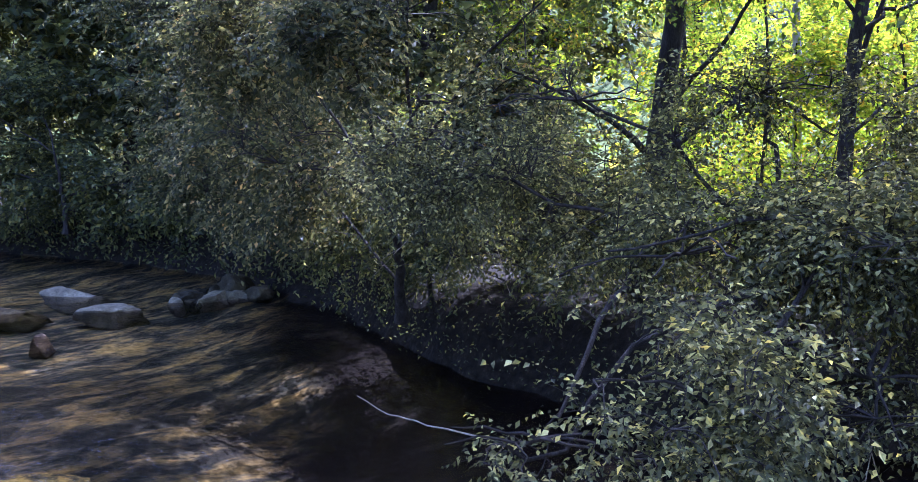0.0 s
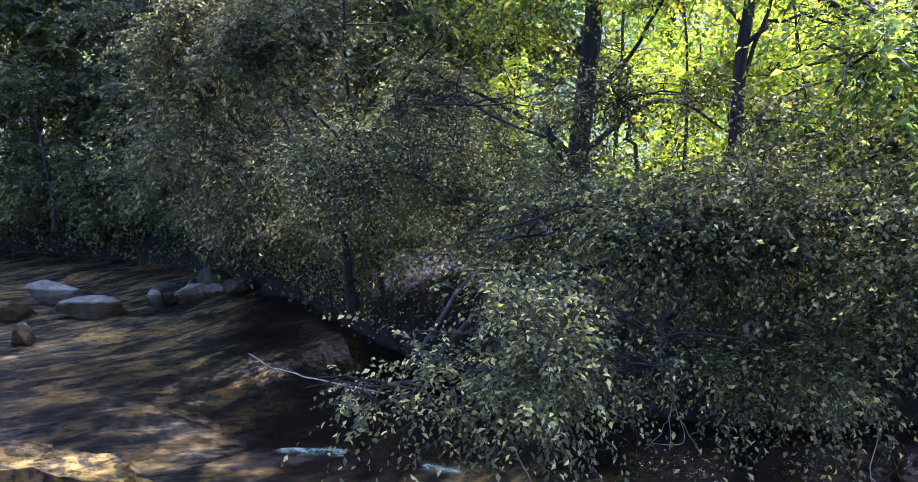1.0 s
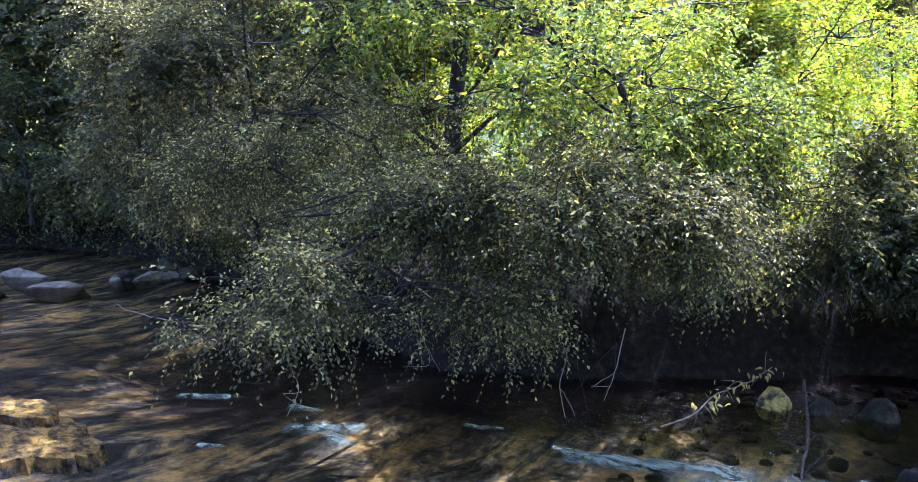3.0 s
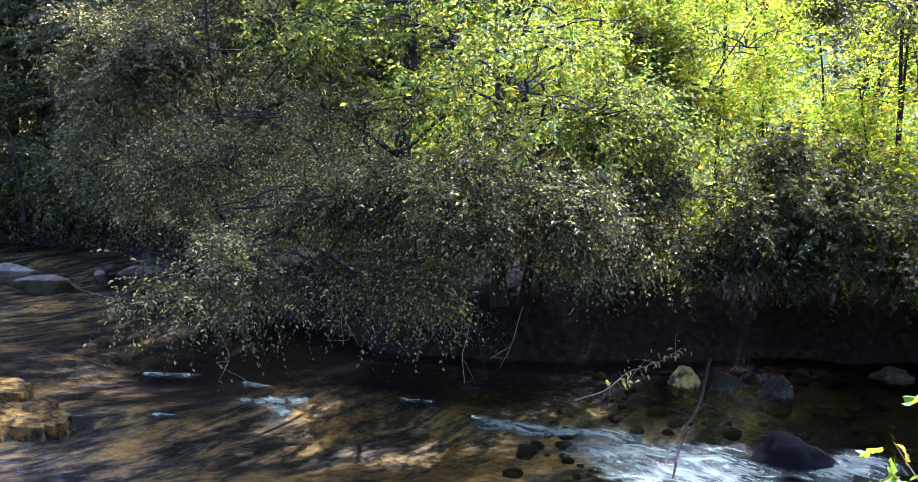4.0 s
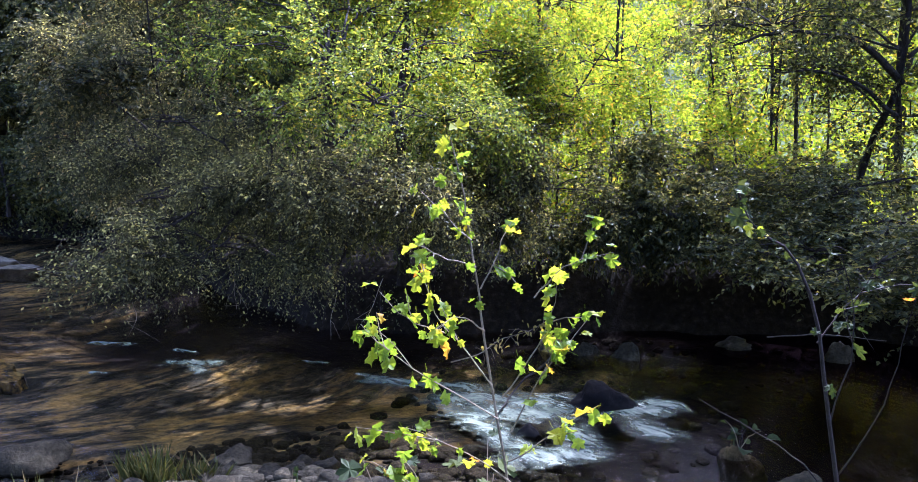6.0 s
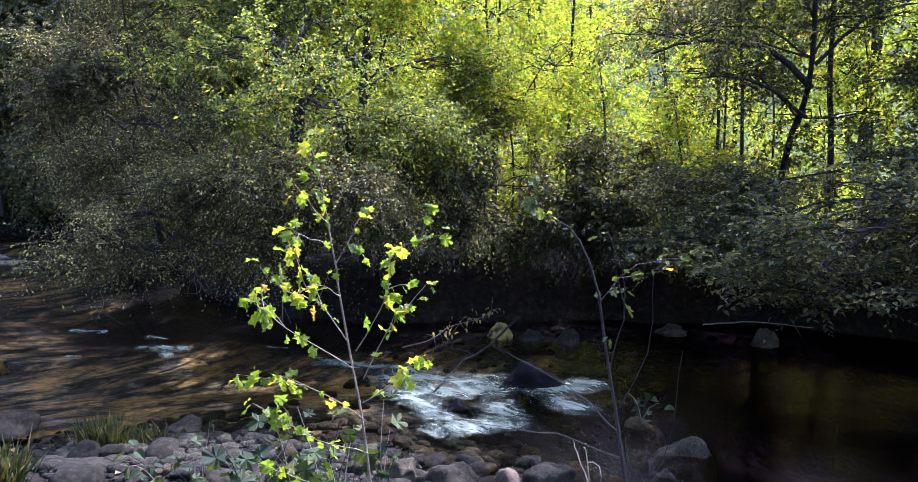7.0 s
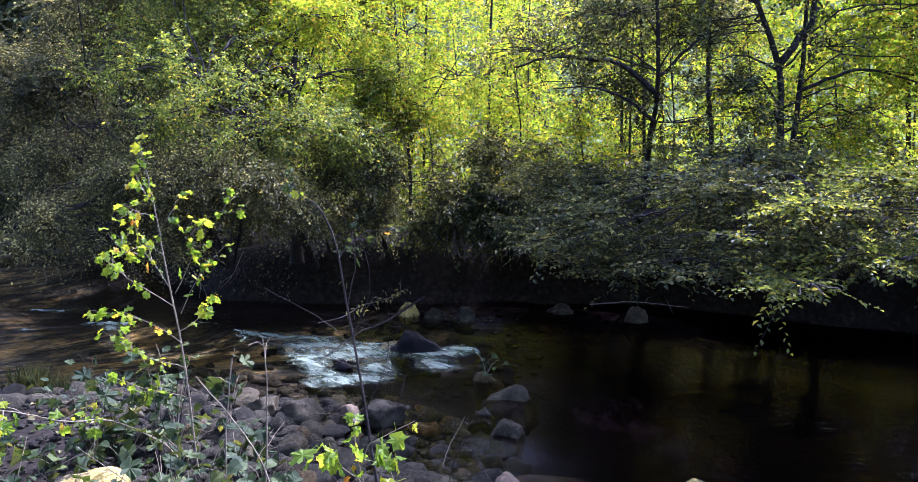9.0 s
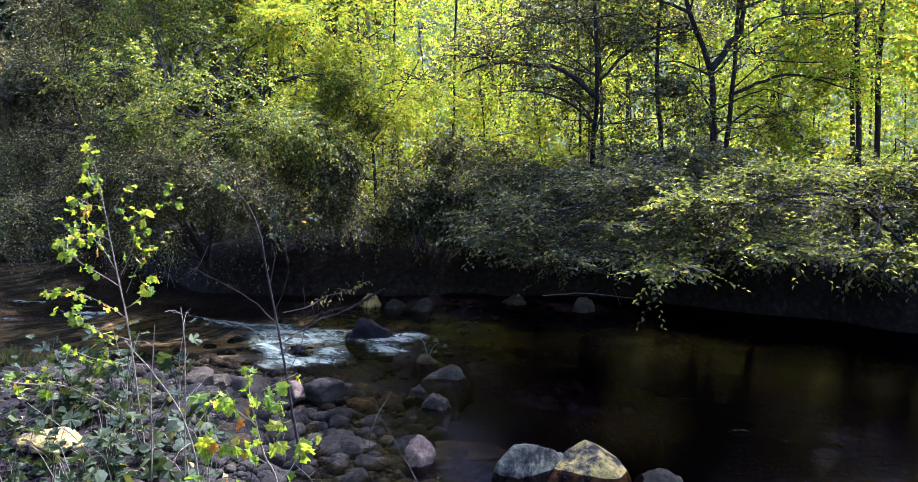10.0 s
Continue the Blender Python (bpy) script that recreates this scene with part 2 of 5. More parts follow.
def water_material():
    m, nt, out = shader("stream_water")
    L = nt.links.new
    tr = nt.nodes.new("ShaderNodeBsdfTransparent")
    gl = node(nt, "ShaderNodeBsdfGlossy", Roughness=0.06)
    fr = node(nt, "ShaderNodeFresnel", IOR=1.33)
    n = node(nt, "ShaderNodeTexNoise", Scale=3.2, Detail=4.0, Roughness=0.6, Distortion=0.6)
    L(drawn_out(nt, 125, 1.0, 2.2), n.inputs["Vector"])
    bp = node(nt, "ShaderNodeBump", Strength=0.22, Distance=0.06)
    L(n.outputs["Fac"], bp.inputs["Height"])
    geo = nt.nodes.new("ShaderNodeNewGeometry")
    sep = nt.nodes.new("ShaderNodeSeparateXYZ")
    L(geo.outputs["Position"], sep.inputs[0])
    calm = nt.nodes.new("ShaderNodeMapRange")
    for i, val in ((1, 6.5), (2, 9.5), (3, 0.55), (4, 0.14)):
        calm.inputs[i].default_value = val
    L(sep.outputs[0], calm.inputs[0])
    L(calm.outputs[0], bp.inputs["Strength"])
    clear = nt.nodes.new("ShaderNodeMapRange")          # brighter water upstream; the pool's reflection and see-through colours are cut to darken it
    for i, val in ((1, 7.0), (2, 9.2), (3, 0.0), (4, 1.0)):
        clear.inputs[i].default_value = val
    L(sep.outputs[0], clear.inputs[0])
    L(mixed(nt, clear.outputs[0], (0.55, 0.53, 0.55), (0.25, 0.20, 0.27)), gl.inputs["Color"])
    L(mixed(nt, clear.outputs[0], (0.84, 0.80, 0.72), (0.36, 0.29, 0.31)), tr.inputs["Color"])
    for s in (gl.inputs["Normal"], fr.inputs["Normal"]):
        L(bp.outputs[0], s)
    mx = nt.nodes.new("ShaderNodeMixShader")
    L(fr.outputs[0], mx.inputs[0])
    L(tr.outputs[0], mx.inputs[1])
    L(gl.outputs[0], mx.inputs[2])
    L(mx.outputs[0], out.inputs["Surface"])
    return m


def foam_material():
    m, nt, out = shader("white_water")
    L = nt.links.new
    n = node(nt, "ShaderNodeTexNoise", Scale=4.5, Detail=8.0, Roughness=0.66, Distortion=1.0)
    L(drawn_out(nt, -40, 0.6, 1.4), n.inputs["Vector"])
    n2 = node(nt, "ShaderNodeTexNoise", Scale=19.0, Detail=6.0, Roughness=0.7, Distortion=0.5)
    L(drawn_out(nt, -40, 0.7, 1.2), n2.inputs["Vector"])
    both = nt.nodes.new("ShaderNodeMix")
    both.inputs[0].default_value = 0.38
    L(n.outputs["Fac"], both.inputs[2])
    L(n2.outputs["Fac"], both.inputs[3])
    att = nt.nodes.new("ShaderNodeAttribute")
    att.attribute_name = "froth_glints"
    add = nt.nodes.new("ShaderNodeMath")
    L(both.outputs[0], add.inputs[0])
    L(att.outputs["Fac"], add.inputs[1])
    mr = nt.nodes.new("ShaderNodeMapRange")
    mr.inputs[1].default_value, mr.inputs[2].default_value = 0.70, 1.0
    L(add.outputs[0], mr.inputs[0])
    p = node(nt, "ShaderNodeBsdfPrincipled", Roughness=0.5)
    p.inputs["Specular IOR Level"].default_value = 0.2
    L(ramp(nt, n.outputs["Fac"], [(0.36, (0.036, 0.050, 0.034)), (0.48, (0.092, 0.118, 0.078)), (0.62, (0.20, 0.23, 0.155))]), p.inputs["Base Color"])
    bp = node(nt, "ShaderNodeBump", Strength=0.45, Distance=0.04)
    L(n.outputs["Fac"], bp.inputs["Height"])
    L(bp.outputs[0], p.inputs["Normal"])
    tr = nt.nodes.new("ShaderNodeBsdfTransparent")
    mx = nt.nodes.new("ShaderNodeMixShader")
    L(mr.outputs[0], mx.inputs[0])
    L(tr.outputs[0], mx.inputs[1])
    L(p.outputs[0], mx.inputs[2])
    L(mx.outputs[0], out.inputs["Surface"])
    return m


# ---------------------------------------------------------------- mesh tools
rng = np.random.default_rng(7)


def fast_mesh(name, verts, faces, material, smooth=True):
    """A mesh from arrays: verts (n, 3), faces (m, k) with one k."""
    me = bpy.data.meshes.new(name)
    faces = np.asarray(faces, dtype=np.int32)
    k = faces.shape[1]
    me.vertices.add(len(verts))
    me.vertices.foreach_set("co", np.asarray(verts, dtype=np.float32).ravel())
    me.loops.add(faces.size)
    me.loops.foreach_set("vertex_index", faces.ravel())
    me.polygons.add(len(faces))
    me.polygons.foreach_set("loop_start", np.arange(len(faces), dtype=np.int32) * k)
    me.polygons.foreach_set("use_smooth", np.full(len(faces), smooth))
    me.update(calc_edges=True)
    me.materials.append(material)
    return me


def part(name, mesh, parent, label=""):
    ob = new(name, mesh)
    if parent is not None:
        ob.parent = parent
    if label:
        tagged(ob, label)
    return ob


def thing(name, at, label, category, group="", kind=""):
    ob = new(name)
    ob.location = at
    ob.empty_display_size = 0.1
    return tagged(ob, label, category, group, kind)


def unit(v):
    v = np.asarray(v, dtype=float)
    return v / np.maximum(np.linalg.norm(v, axis=-1, keepdims=True), 1e-9)


def curve(points, n=16):
    """A smooth line through the points (Catmull-Rom)."""
    p = np.asarray(points, dtype=float)
    p = np.vstack([2 * p[0] - p[1], p, 2 * p[-1] - p[-2]])
    out = []
    seg = len(p) - 3
    for s in np.linspace(0, seg - 1e-6, n):
        i = int(s)
        t = s - i
        a, b, c, d = p[i:i + 4]
        out.append(0.5 * (2 * b + (c - a) * t + (2 * a - 5 * b + 4 * c - d) * t * t + (3 * b - a - 3 * c + d) * t ** 3))
    return np.array(out)


def wobble(pts, amount, seed):
    r = np.random.default_rng(seed)
    n = len(pts)
    env = np.sin(np.linspace(0, math.pi, n))[:, None] ** 0.5
    steps = np.cumsum(r.normal(size=(n, 3)), axis=0)
    steps -= np.linspace(0, 1, n)[:, None] * steps[-1]
    return pts + steps * amount * env


def tubes(lines, radii, sides=6):
    """Tapered tubes along lines (s, n, 3), with radii (s, n): verts and quads."""
    lines, radii = np.asarray(lines, float), np.asarray(radii, float)
    s, n, _ = lines.shape
    d = unit(np.gradient(lines, axis=1))
    ref = np.where(np.abs(d[:, :1, 2:3]) < 0.9, np.array([0, 0, 1.0]), np.array([1.0, 0, 0]))
    u = unit(np.cross(d, np.broadcast_to(ref, d.shape)))
    w = np.cross(d, u)
    a = np.arange(sides) * 2 * math.pi / sides
    ring = lines[:, :, None] + radii[:, :, None, None] * (u[:, :, None] * np.cos(a)[:, None] + w[:, :, None] * np.sin(a)[:, None])
    verts = ring.reshape(-1, 3)
    idx = np.arange(s * n * sides).reshape(s, n, sides)
    nx = np.roll(idx, -1, axis=2)
    faces = np.stack([idx[:, :-1], nx[:, :-1], nx[:, 1:], idx[:, 1:]], axis=-1).reshape(-1, 4)
    return verts, faces


def leaf_cloud(p, along, up, length, width, fold=0.25):
    """Pointed leaves: at p, pointing along, faces to up. Each has two halves folded at the rib."""
    along, up = unit(along), unit(up)
    side = unit(np.cross(along, up))
    up = np.cross(side, along)
    L, W = length[:, None], width[:, None]
    base, tip = p, p + along * L - up * L * 0.12
    mid = p + along * L * 0.5
    a = mid + side * W * 0.5 + up * W * fold
    b = mid - side * W * 0.5 + up * W * fold
    v = np.stack([base, a, tip, b], axis=1).reshape(-1, 3)
    i = np.arange(len(p))[:, None] * 4
    f = np.concatenate([i + np.array([0, 1, 2]), i + np.array([0, 2, 3])], axis=0)
    return v, f


def in_blobs(blobs, n, r, shell=0.45):
    """Places in ellipsoids, drawn towards the outside; each blob is (centre, radii, share)."""
    c = np.array([b[0] for b in blobs], float)
    s = np.array([b[1] for b in blobs], float)
    w = np.array([b[2] if len(b) > 2 else np.prod(b[1]) ** 0.67 for b in blobs], float)
    k = r.choice(len(blobs), n, p=w / w.sum())
    d = unit(r.normal(size=(n, 3)))
    rad = r.random(n)[:, None] ** shell
    rad = rad * (0.8 + 0.35 * r.random((n, 1)))
    return c[k] + d * rad * s[k], k, d


# openings cut in the leaves along the sun's line, added so that patches of sun reach the stream
SUN_GAPS = [((-6.6, 13.0, 0), 0.7), ((-3.1, 6.7, 0), 0.62), ((-2.2, 5.9, 0), 0.5), ((-1.6, 5.3, 0), 0.38), ((-3.9, 7.0, 0), 0.4), ((-2.6, 5.3, 0), 0.4), ((-7.8, 12.4, 0), 0.7), ((0.9, 4.0, 0), 0.34), ((3.05, 5.05, 0), 0.5), ((-0.4, 3.6, 0), 0.3)]
gap_rng = np.random.default_rng(64)
SUN_GAPS += [((gap_rng.uniform(-4.5, 1.2), gap_rng.uniform(3.4, 8.0), 0), gap_rng.uniform(0.14, 0.34)) for _ in range(8)]
SUN_GAPS += [((gap_rng.uniform(-8.5, -4.0), gap_rng.uniform(9.5, 14.5), 0), gap_rng.uniform(0.2, 0.45)) for _ in range(3)]


def foliage(root, lines, blobs, sprays, per, leaf, r, droop=0.25, spray=0.6, clump=0.35, twig_every=1):
    """Leafy sprays in the blobs. Returns leaf arrays and twig arrays. lines: the limbs that bear them (list of (n, 3))."""
    p, k, d = in_blobs(blobs, int(sprays * 4.2), r)
    keep = np.array([noise.noise(Vector(q) * 2.1) + 0.6 * noise.noise(Vector(q) * 0.8) for q in p]) + r.normal(size=len(p)) * 0.12
    p = p[np.argsort(-keep)[:sprays]] if clump else p[:sprays]
    for at, rad in SUN_GAPS:
        w = p - np.array(at)
        s = w @ np.array(to_sun)
        p = p[np.linalg.norm(w - s[:, None] * np.array(to_sun), axis=1) > rad]
    n = len(p)
    wood = np.concatenate(lines)
    start = np.empty_like(p)
    for a in range(0, n, 500):
        q = p[a:a + 500]
        dist = ((q[:, None] - wood[None]) ** 2).sum(-1) + 0.6 * np.maximum(0, wood[None, :, 2] - q[:, None, 2])
        start[a:a + 500] = wood[dist.argmin(1)]
    flat = droop < 0.15
    out = unit((p - start) * np.array([1, 1, 0.1 if flat else 0.4]) + r.normal(size=p.shape) * 0.35 * np.array([1, 1, 0.25 if flat else 1]) + np.array([0, 0, 0.03 if flat else 0.1]))
    ln = spray * (0.6 + 0.8 * r.random(n))
    s = np.linspace(0, 1, per)
    tw = p[:, None] + out[:, None] * (ln[:, None] * s)[..., None]
    tw[..., 2] -= droop * ln[:, None] * s ** 2 * (0.6 + 0.8 * r.random((n, 1)))
    way = unit(np.gradient(tw, axis=1))
    side = unit(np.cross(way, np.array([0, 0, 1.0])))
    sign = np.where(np.arange(per) % 2 == 0, 1.0, -1.0)[None, :, None]
    al = way * 0.55 + side * sign * 0.8 + r.normal(size=way.shape) * 0.28
    al[..., 2] -= 0.05 if flat else 0.30
    up = np.array([0, -0.15, 1.0]) + r.normal(size=way.shape) * (0.4 if flat else 0.7)
    size = leaf * (0.65 + 0.6 * r.random((n, per)))
    lv = leaf_cloud(tw.reshape(-1, 3), al.reshape(-1, 3), up.reshape(-1, 3), size.ravel(), size.ravel() * 0.54)
    # the twig: from its limb to the end of the spray
    sel = np.arange(0, n, twig_every)
    gap = np.linalg.norm(p - start, axis=1)[:, None]
    m1 = start * 0.7 + p * 0.3 + np.array([0, 0, 0.10]) * gap + r.normal(size=p.shape) * 0.07 * gap
    m2 = start * 0.3 + p * 0.7 + np.array([0, 0, 0.12]) * gap + r.normal(size=p.shape) * 0.07 * gap
    tl = np.stack([start, m1, m2, tw[:, per // 3], tw[:, -1]], axis=1)[sel]
    rad = np.tile(np.array([0.006, 0.005, 0.004, 0.003, 0.0015]), (len(tl), 1))
    return lv, tubes(tl, rad, 3)


def tree(name, root, trunk, trunk_r, limbs, blobs, sprays, per, leaf, leaf_mat, bark, label, category, seed, droop=0.25, spray=0.6, group="", auto=True, twig_every=5):
    """A tree or bush: trunk (points), limbs (lists of points with a radius), a crown of leaves in blobs and its twigs."""
    r = np.random.default_rng(seed)
    t = thing(name, root, label, category, group)
    rt = np.array(root, float)
    lines = []
    tr = wobble(curve(trunk, 18), trunk_r * 0.26, seed)
    rad = np.linspace(trunk_r, trunk_r * 0.35, 18)
    rad[:3] *= (1.5, 1.2, 1.05)
    v, f = tubes([tr], [rad], 10)
    part("trunk", fast_mesh("trunk", v - rt, f, bark), t)
    lines.append(tr[5:])
    for i, (pts, lr) in enumerate(limbs):
        ln = wobble(curve(pts, 14), lr * 0.45, seed * 31 + i)
        v, f = tubes([ln], [np.linspace(lr, lr * 0.25, 14)], 7)
        part("limb", fast_mesh("limb", v - rt, f, bark), t)
        lines.append(ln[3:])
    if auto:
        for i, b in enumerate(blobs):
            c = np.array(b[0], float)
            near = tr[4:][np.argmin(((tr[4:] - c) ** 2).sum(1) + 0.8 * np.maximum(0, tr[4:, 2] - c[2] + 0.3))]
            far = c + unit(c - near) * np.array(b[1]) * 0.5
            ln = wobble(curve([near, near * 0.5 + c * 0.5 + (0, 0, 0.25), c, far], 12), 0.055, seed * 17 + i)
            lr = max(0.009, trunk_r * 0.28)
            v, f = tubes([ln], [np.linspace(lr, lr * 0.3, 12)], 6)
            part("limb", fast_mesh("limb", v - rt, f, bark), t)
            lines.append(ln[2:])
    if sprays:
        fine = []
        for i, b in enumerate(blobs):
            c, s = np.array(b[0], float), np.array(b[1], float)
            a0 = r.uniform(0, 6.28)
            for k in range(6 if twig_every < 8 else 3):
                a = a0 + k * (1.047 if twig_every < 8 else 2.09) + r.normal() * 0.25
                e = c + np.array([math.cos(a), math.sin(a), r.uniform(-0.5, 0.5)]) * s * 0.85
                fine.append(wobble(curve([c, c * 0.5 + e * 0.5 + np.array([0, 0, 0.15 * s[2]]), e], 7), 0.02, seed * 13 + i * 6 + k))
        lines += [q[2:] for q in fine]
        (lv, lf), (tv, tf) = foliage(rt, lines, blobs, sprays, per, leaf, r, droop, spray, 0.35, twig_every)
        part("crown", fast_mesh("crown", lv - rt, lf, leaf_mat, smooth=False), t)
        fv, ff = tubes(fine, np.tile(np.linspace(0.012, 0.004, 7), (len(fine), 1)), 3)
        part("branchwork", fast_mesh("branchwork", np.concatenate([tv, fv]) - rt, np.concatenate([tf, ff + len(tv)]), M_TWIG), t)["kind"] = "stuff"
    return t


# ---------------------------------------------------------------- ground, river
FAR = np.array([(70, -16), (24, -1), (17, 2.6), (13.5, 5.4), (11, 7.2), (7, 7.6), (4, 7.5), (2, 8.2), (0, 10.5), (-2.5, 15), (-5, 18.6), (-9, 22), (-16, 26), (-70, 46)], float)[::-1]
NEAR = np.array([(-70, 33), (-20, 21), (-14, 15), (-10, 8.5), (-6, 3.4), (-2, 2.0), (1.5, 2.0), (3.5, 2.3), (5.0, 1.6), (6.2, 0.5), (6.7, -0.8), (7.1, -2.2), (8.2, -4.2), (12, -8), (70, -36)], float)


def shore(line, x, y):
    """Signed distance from a shore: positive to the left of its way."""
    best = np.full(x.shape, 1e9)
    sign = np.ones(x.shape)
    for a, b in zip(line[:-1], line[1:]):
        d = b - a
        t = np.clip(((x - a[0]) * d[0] + (y - a[1]) * d[1]) / (d @ d), 0, 1)
        dx, dy = x - a[0] - t * d[0], y - a[1] - t * d[1]
        dist = dx * dx + dy * dy
        cr = d[0] * (y - a[1]) - d[1] * (x - a[0])
        nearer = dist < best - 1e-9
        best = np.where(nearer, dist, best)
        sign = np.where(nearer, np.sign(cr), sign)
    return np.sqrt(best) * sign


def waves(x, y, s, seed):
    r = np.random.default_rng(seed)
    z = np.zeros_like(x)
    for i in range(9):
        a, f, ph = r.random() * 6.28, s * (0.6 + 1.4 * r.random()), r.random() * 6.28
        z += np.sin((x * np.cos(a) + y * np.sin(a)) * f + ph + 0.8 * np.sin(x * f * 0.37 + ph * 2))
    return z / 9


def step(a, b, v):
    t = np.clip((v - a) / (b - a), 0, 1)
    return t * t * (3 - 2 * t)


def height(x, y):
    x, y = np.asarray(x, float), np.asarray(y, float)
    far, near = shore(FAR, x, y), -shore(NEAR, x, y)
    far = far + 0.30 * waves(x, y, 1.6, 15) + 0.14 * waves(x, y, 4.5, 16)
    bed = -0.10 - 0.26 * step(0.2, 2.6, -far) * step(0.2, 3.0, -near) - 0.06 * waves(x, y, 1.1, 3)
    # dug deeper in the pool and the far hollow, where the bed colour darkens
    bed = bed - 1.0 * np.exp(-(((x - 12.9) / 4.7) ** 2 + ((y - 2.3) / 3.6) ** 2) ** 2.0) - 0.45 * np.exp(-(((x + 1.1) / 2.0) ** 2 + ((y - 9.8) / 2.0) ** 2))
    land_far = 0.95 * step(0, 0.9, far) + 0.05 * np.clip(far, 0, 30) + 28 * step(17, 75, far) + 0.12 * waves(x, y, 1.4, 5) * step(0.3, 2, far)
    land_near = 0.10 + 0.32 * step(0, 3.0, near) + 0.9 * step(3.5, 9, near) + 25 * step(20, 110, near) + 0.06 * waves(x, y, 2.0, 6)
    z = np.where(far > 0, bed + (land_far - bed) * step(-0.0, 0.5, far), bed)
    z = np.where(near > 0, bed + (land_near - bed) * step(0, 0.9, near), z)
    return z


def axis(lo, hi, fine, far_lo, far_hi):
    mid = np.arange(lo, hi, fine)
    g = np.cumsum(fine * 1.18 ** np.arange(1, 60))
    return np.concatenate([(lo - g[g < lo - far_lo])[::-1], mid, (hi + g)[g < far_hi - hi]])


def sheet(xs, ys, z):
    X, Y = np.meshgrid(xs, ys)
    Z = z(X, Y)
    v = np.stack([X, Y, Z], -1).reshape(-1, 3)
    i = np.arange(X.size).reshape(X.shape)
    f = np.stack([i[:-1, :-1], i[:-1, 1:], i[1:, 1:], i[1:, :-1]], -1).reshape(-1, 4)
    return v, f


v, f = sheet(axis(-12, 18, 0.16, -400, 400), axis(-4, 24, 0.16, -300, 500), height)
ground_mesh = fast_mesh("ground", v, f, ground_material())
# mask of painted shade: pool side, along the far bank, upstream band
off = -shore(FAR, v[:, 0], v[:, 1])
bed_shade = np.maximum(step(1.4, 3.0, v[:, 0] - 0.8 * v[:, 1]), step(1.9, 1.2, off + 0.3 * waves(v[:, 0], v[:, 1], 1.5, 9)) * step(-5, -3, v[:, 0]))
bed_shade = np.maximum(bed_shade, step(2.6, 1.7, np.hypot(v[:, 0] + 0.1, v[:, 1] - 9.1)))
shade_band = 0.6 * step(6.6, 8.2, v[:, 1]) * step(12.6, 11.2, v[:, 1] + 0.8 * waves(v[:, 0], v[:, 1], 1.2, 19)) * step(-9, -7.5, v[:, 0])
bed_shade = np.maximum(bed_shade, shade_band)
ground_mesh.attributes.new("bed_shade", "FLOAT", "POINT").data.foreach_set("value", bed_shade.astype(np.float32))
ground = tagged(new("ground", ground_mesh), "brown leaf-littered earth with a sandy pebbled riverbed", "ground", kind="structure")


def water_z(x, y):
    rapid = np.exp(-(((x - 6.0) / 1.9) ** 2 + ((y - 4.0) / 1.3) ** 2)) + 0.5 * np.exp(-(((x - 1.2) / 0.8) ** 2 + ((y - 6.1) / 0.5) ** 2))
    return (0.026 - 0.020 * step(7, 10, x)) * waves(x, y, 6.0, 11) + 0.05 * rapid * waves(x, y, 7.0, 12) + 0.006 * waves(x, y, 16, 13)


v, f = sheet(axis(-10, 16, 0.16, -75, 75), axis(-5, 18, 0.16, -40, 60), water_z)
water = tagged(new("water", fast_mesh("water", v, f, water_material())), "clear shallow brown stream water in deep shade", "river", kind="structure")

# ---------------------------------------------------------------- bushes and trees
BUSH = "broad bush with arching limbs drooping over the stream"
big_bush = tree("bush", (2.6, 8.1, 0.6), [(2.6, 8.1, 0.6), (2.5, 7.1, 1.5), (2.4, 6.0, 2.1), (2.4, 4.6, 2.4)], 0.08,
     [([(2.6, 8.0, 0.7), (3.2, 6.6, 1.7), (3.6, 5.2, 2.3), (3.9, 4.0, 2.5)], 0.035), ([(2.5, 8.0, 0.7), (1.6, 6.4, 1.8), (1.0, 4.8, 2.2), (0.5, 3.8, 1.75)], 0.04)],
     [((0.40, 3.70, 1.68), (0.62, 0.40, 0.16), 0.10), ((1.15, 3.4, 1.95), (0.7, 0.55, 0.4), 0.26), ((1.3, 4.5, 2.5), (0.9, 0.8, 0.45), 0.65), ((2.1, 3.8, 1.95), (0.85, 0.6, 0.5), 0.62), ((3.0, 3.85, 1.9), (0.65, 0.55, 0.45), 0.6),
      ((2.3, 4.2, 2.55), (0.9, 0.8, 0.42), 0.65), ((3.3, 3.6, 2.6), (0.8, 0.7, 0.5), 0.65), ((4.1, 3.8, 2.55), (0.8, 0.8, 0.5), 0.6), ((4.5, 4.7, 2.25), (0.8, 0.8, 0.42), 0.5), ((1.6, 5.6, 2.6), (1.0, 0.9, 0.5), 0.5), ((2.9, 5.4, 2.8), (1.1, 0.9, 0.5), 0.5),
      ((0.0, 6.6, 2.95), (1.0, 0.9, 0.5), 0.5), ((0.4, 7.6, 3.1), (1.2, 1.0, 0.6), 0.55), ((1.2, 7.3, 2.7), (1.0, 0.8, 0.65), 0.5), ((2.2, 5.8, 3.5), (1.1, 0.6, 0.32), 0.3), ((0.9, 6.0, 3.5), (0.9, 0.6, 0.4), 0.3)],
     9600, 13, 0.043, M_LEAF_BUSH, M_BARK, BUSH, "bush", 3, spray=0.38, droop=0.4)
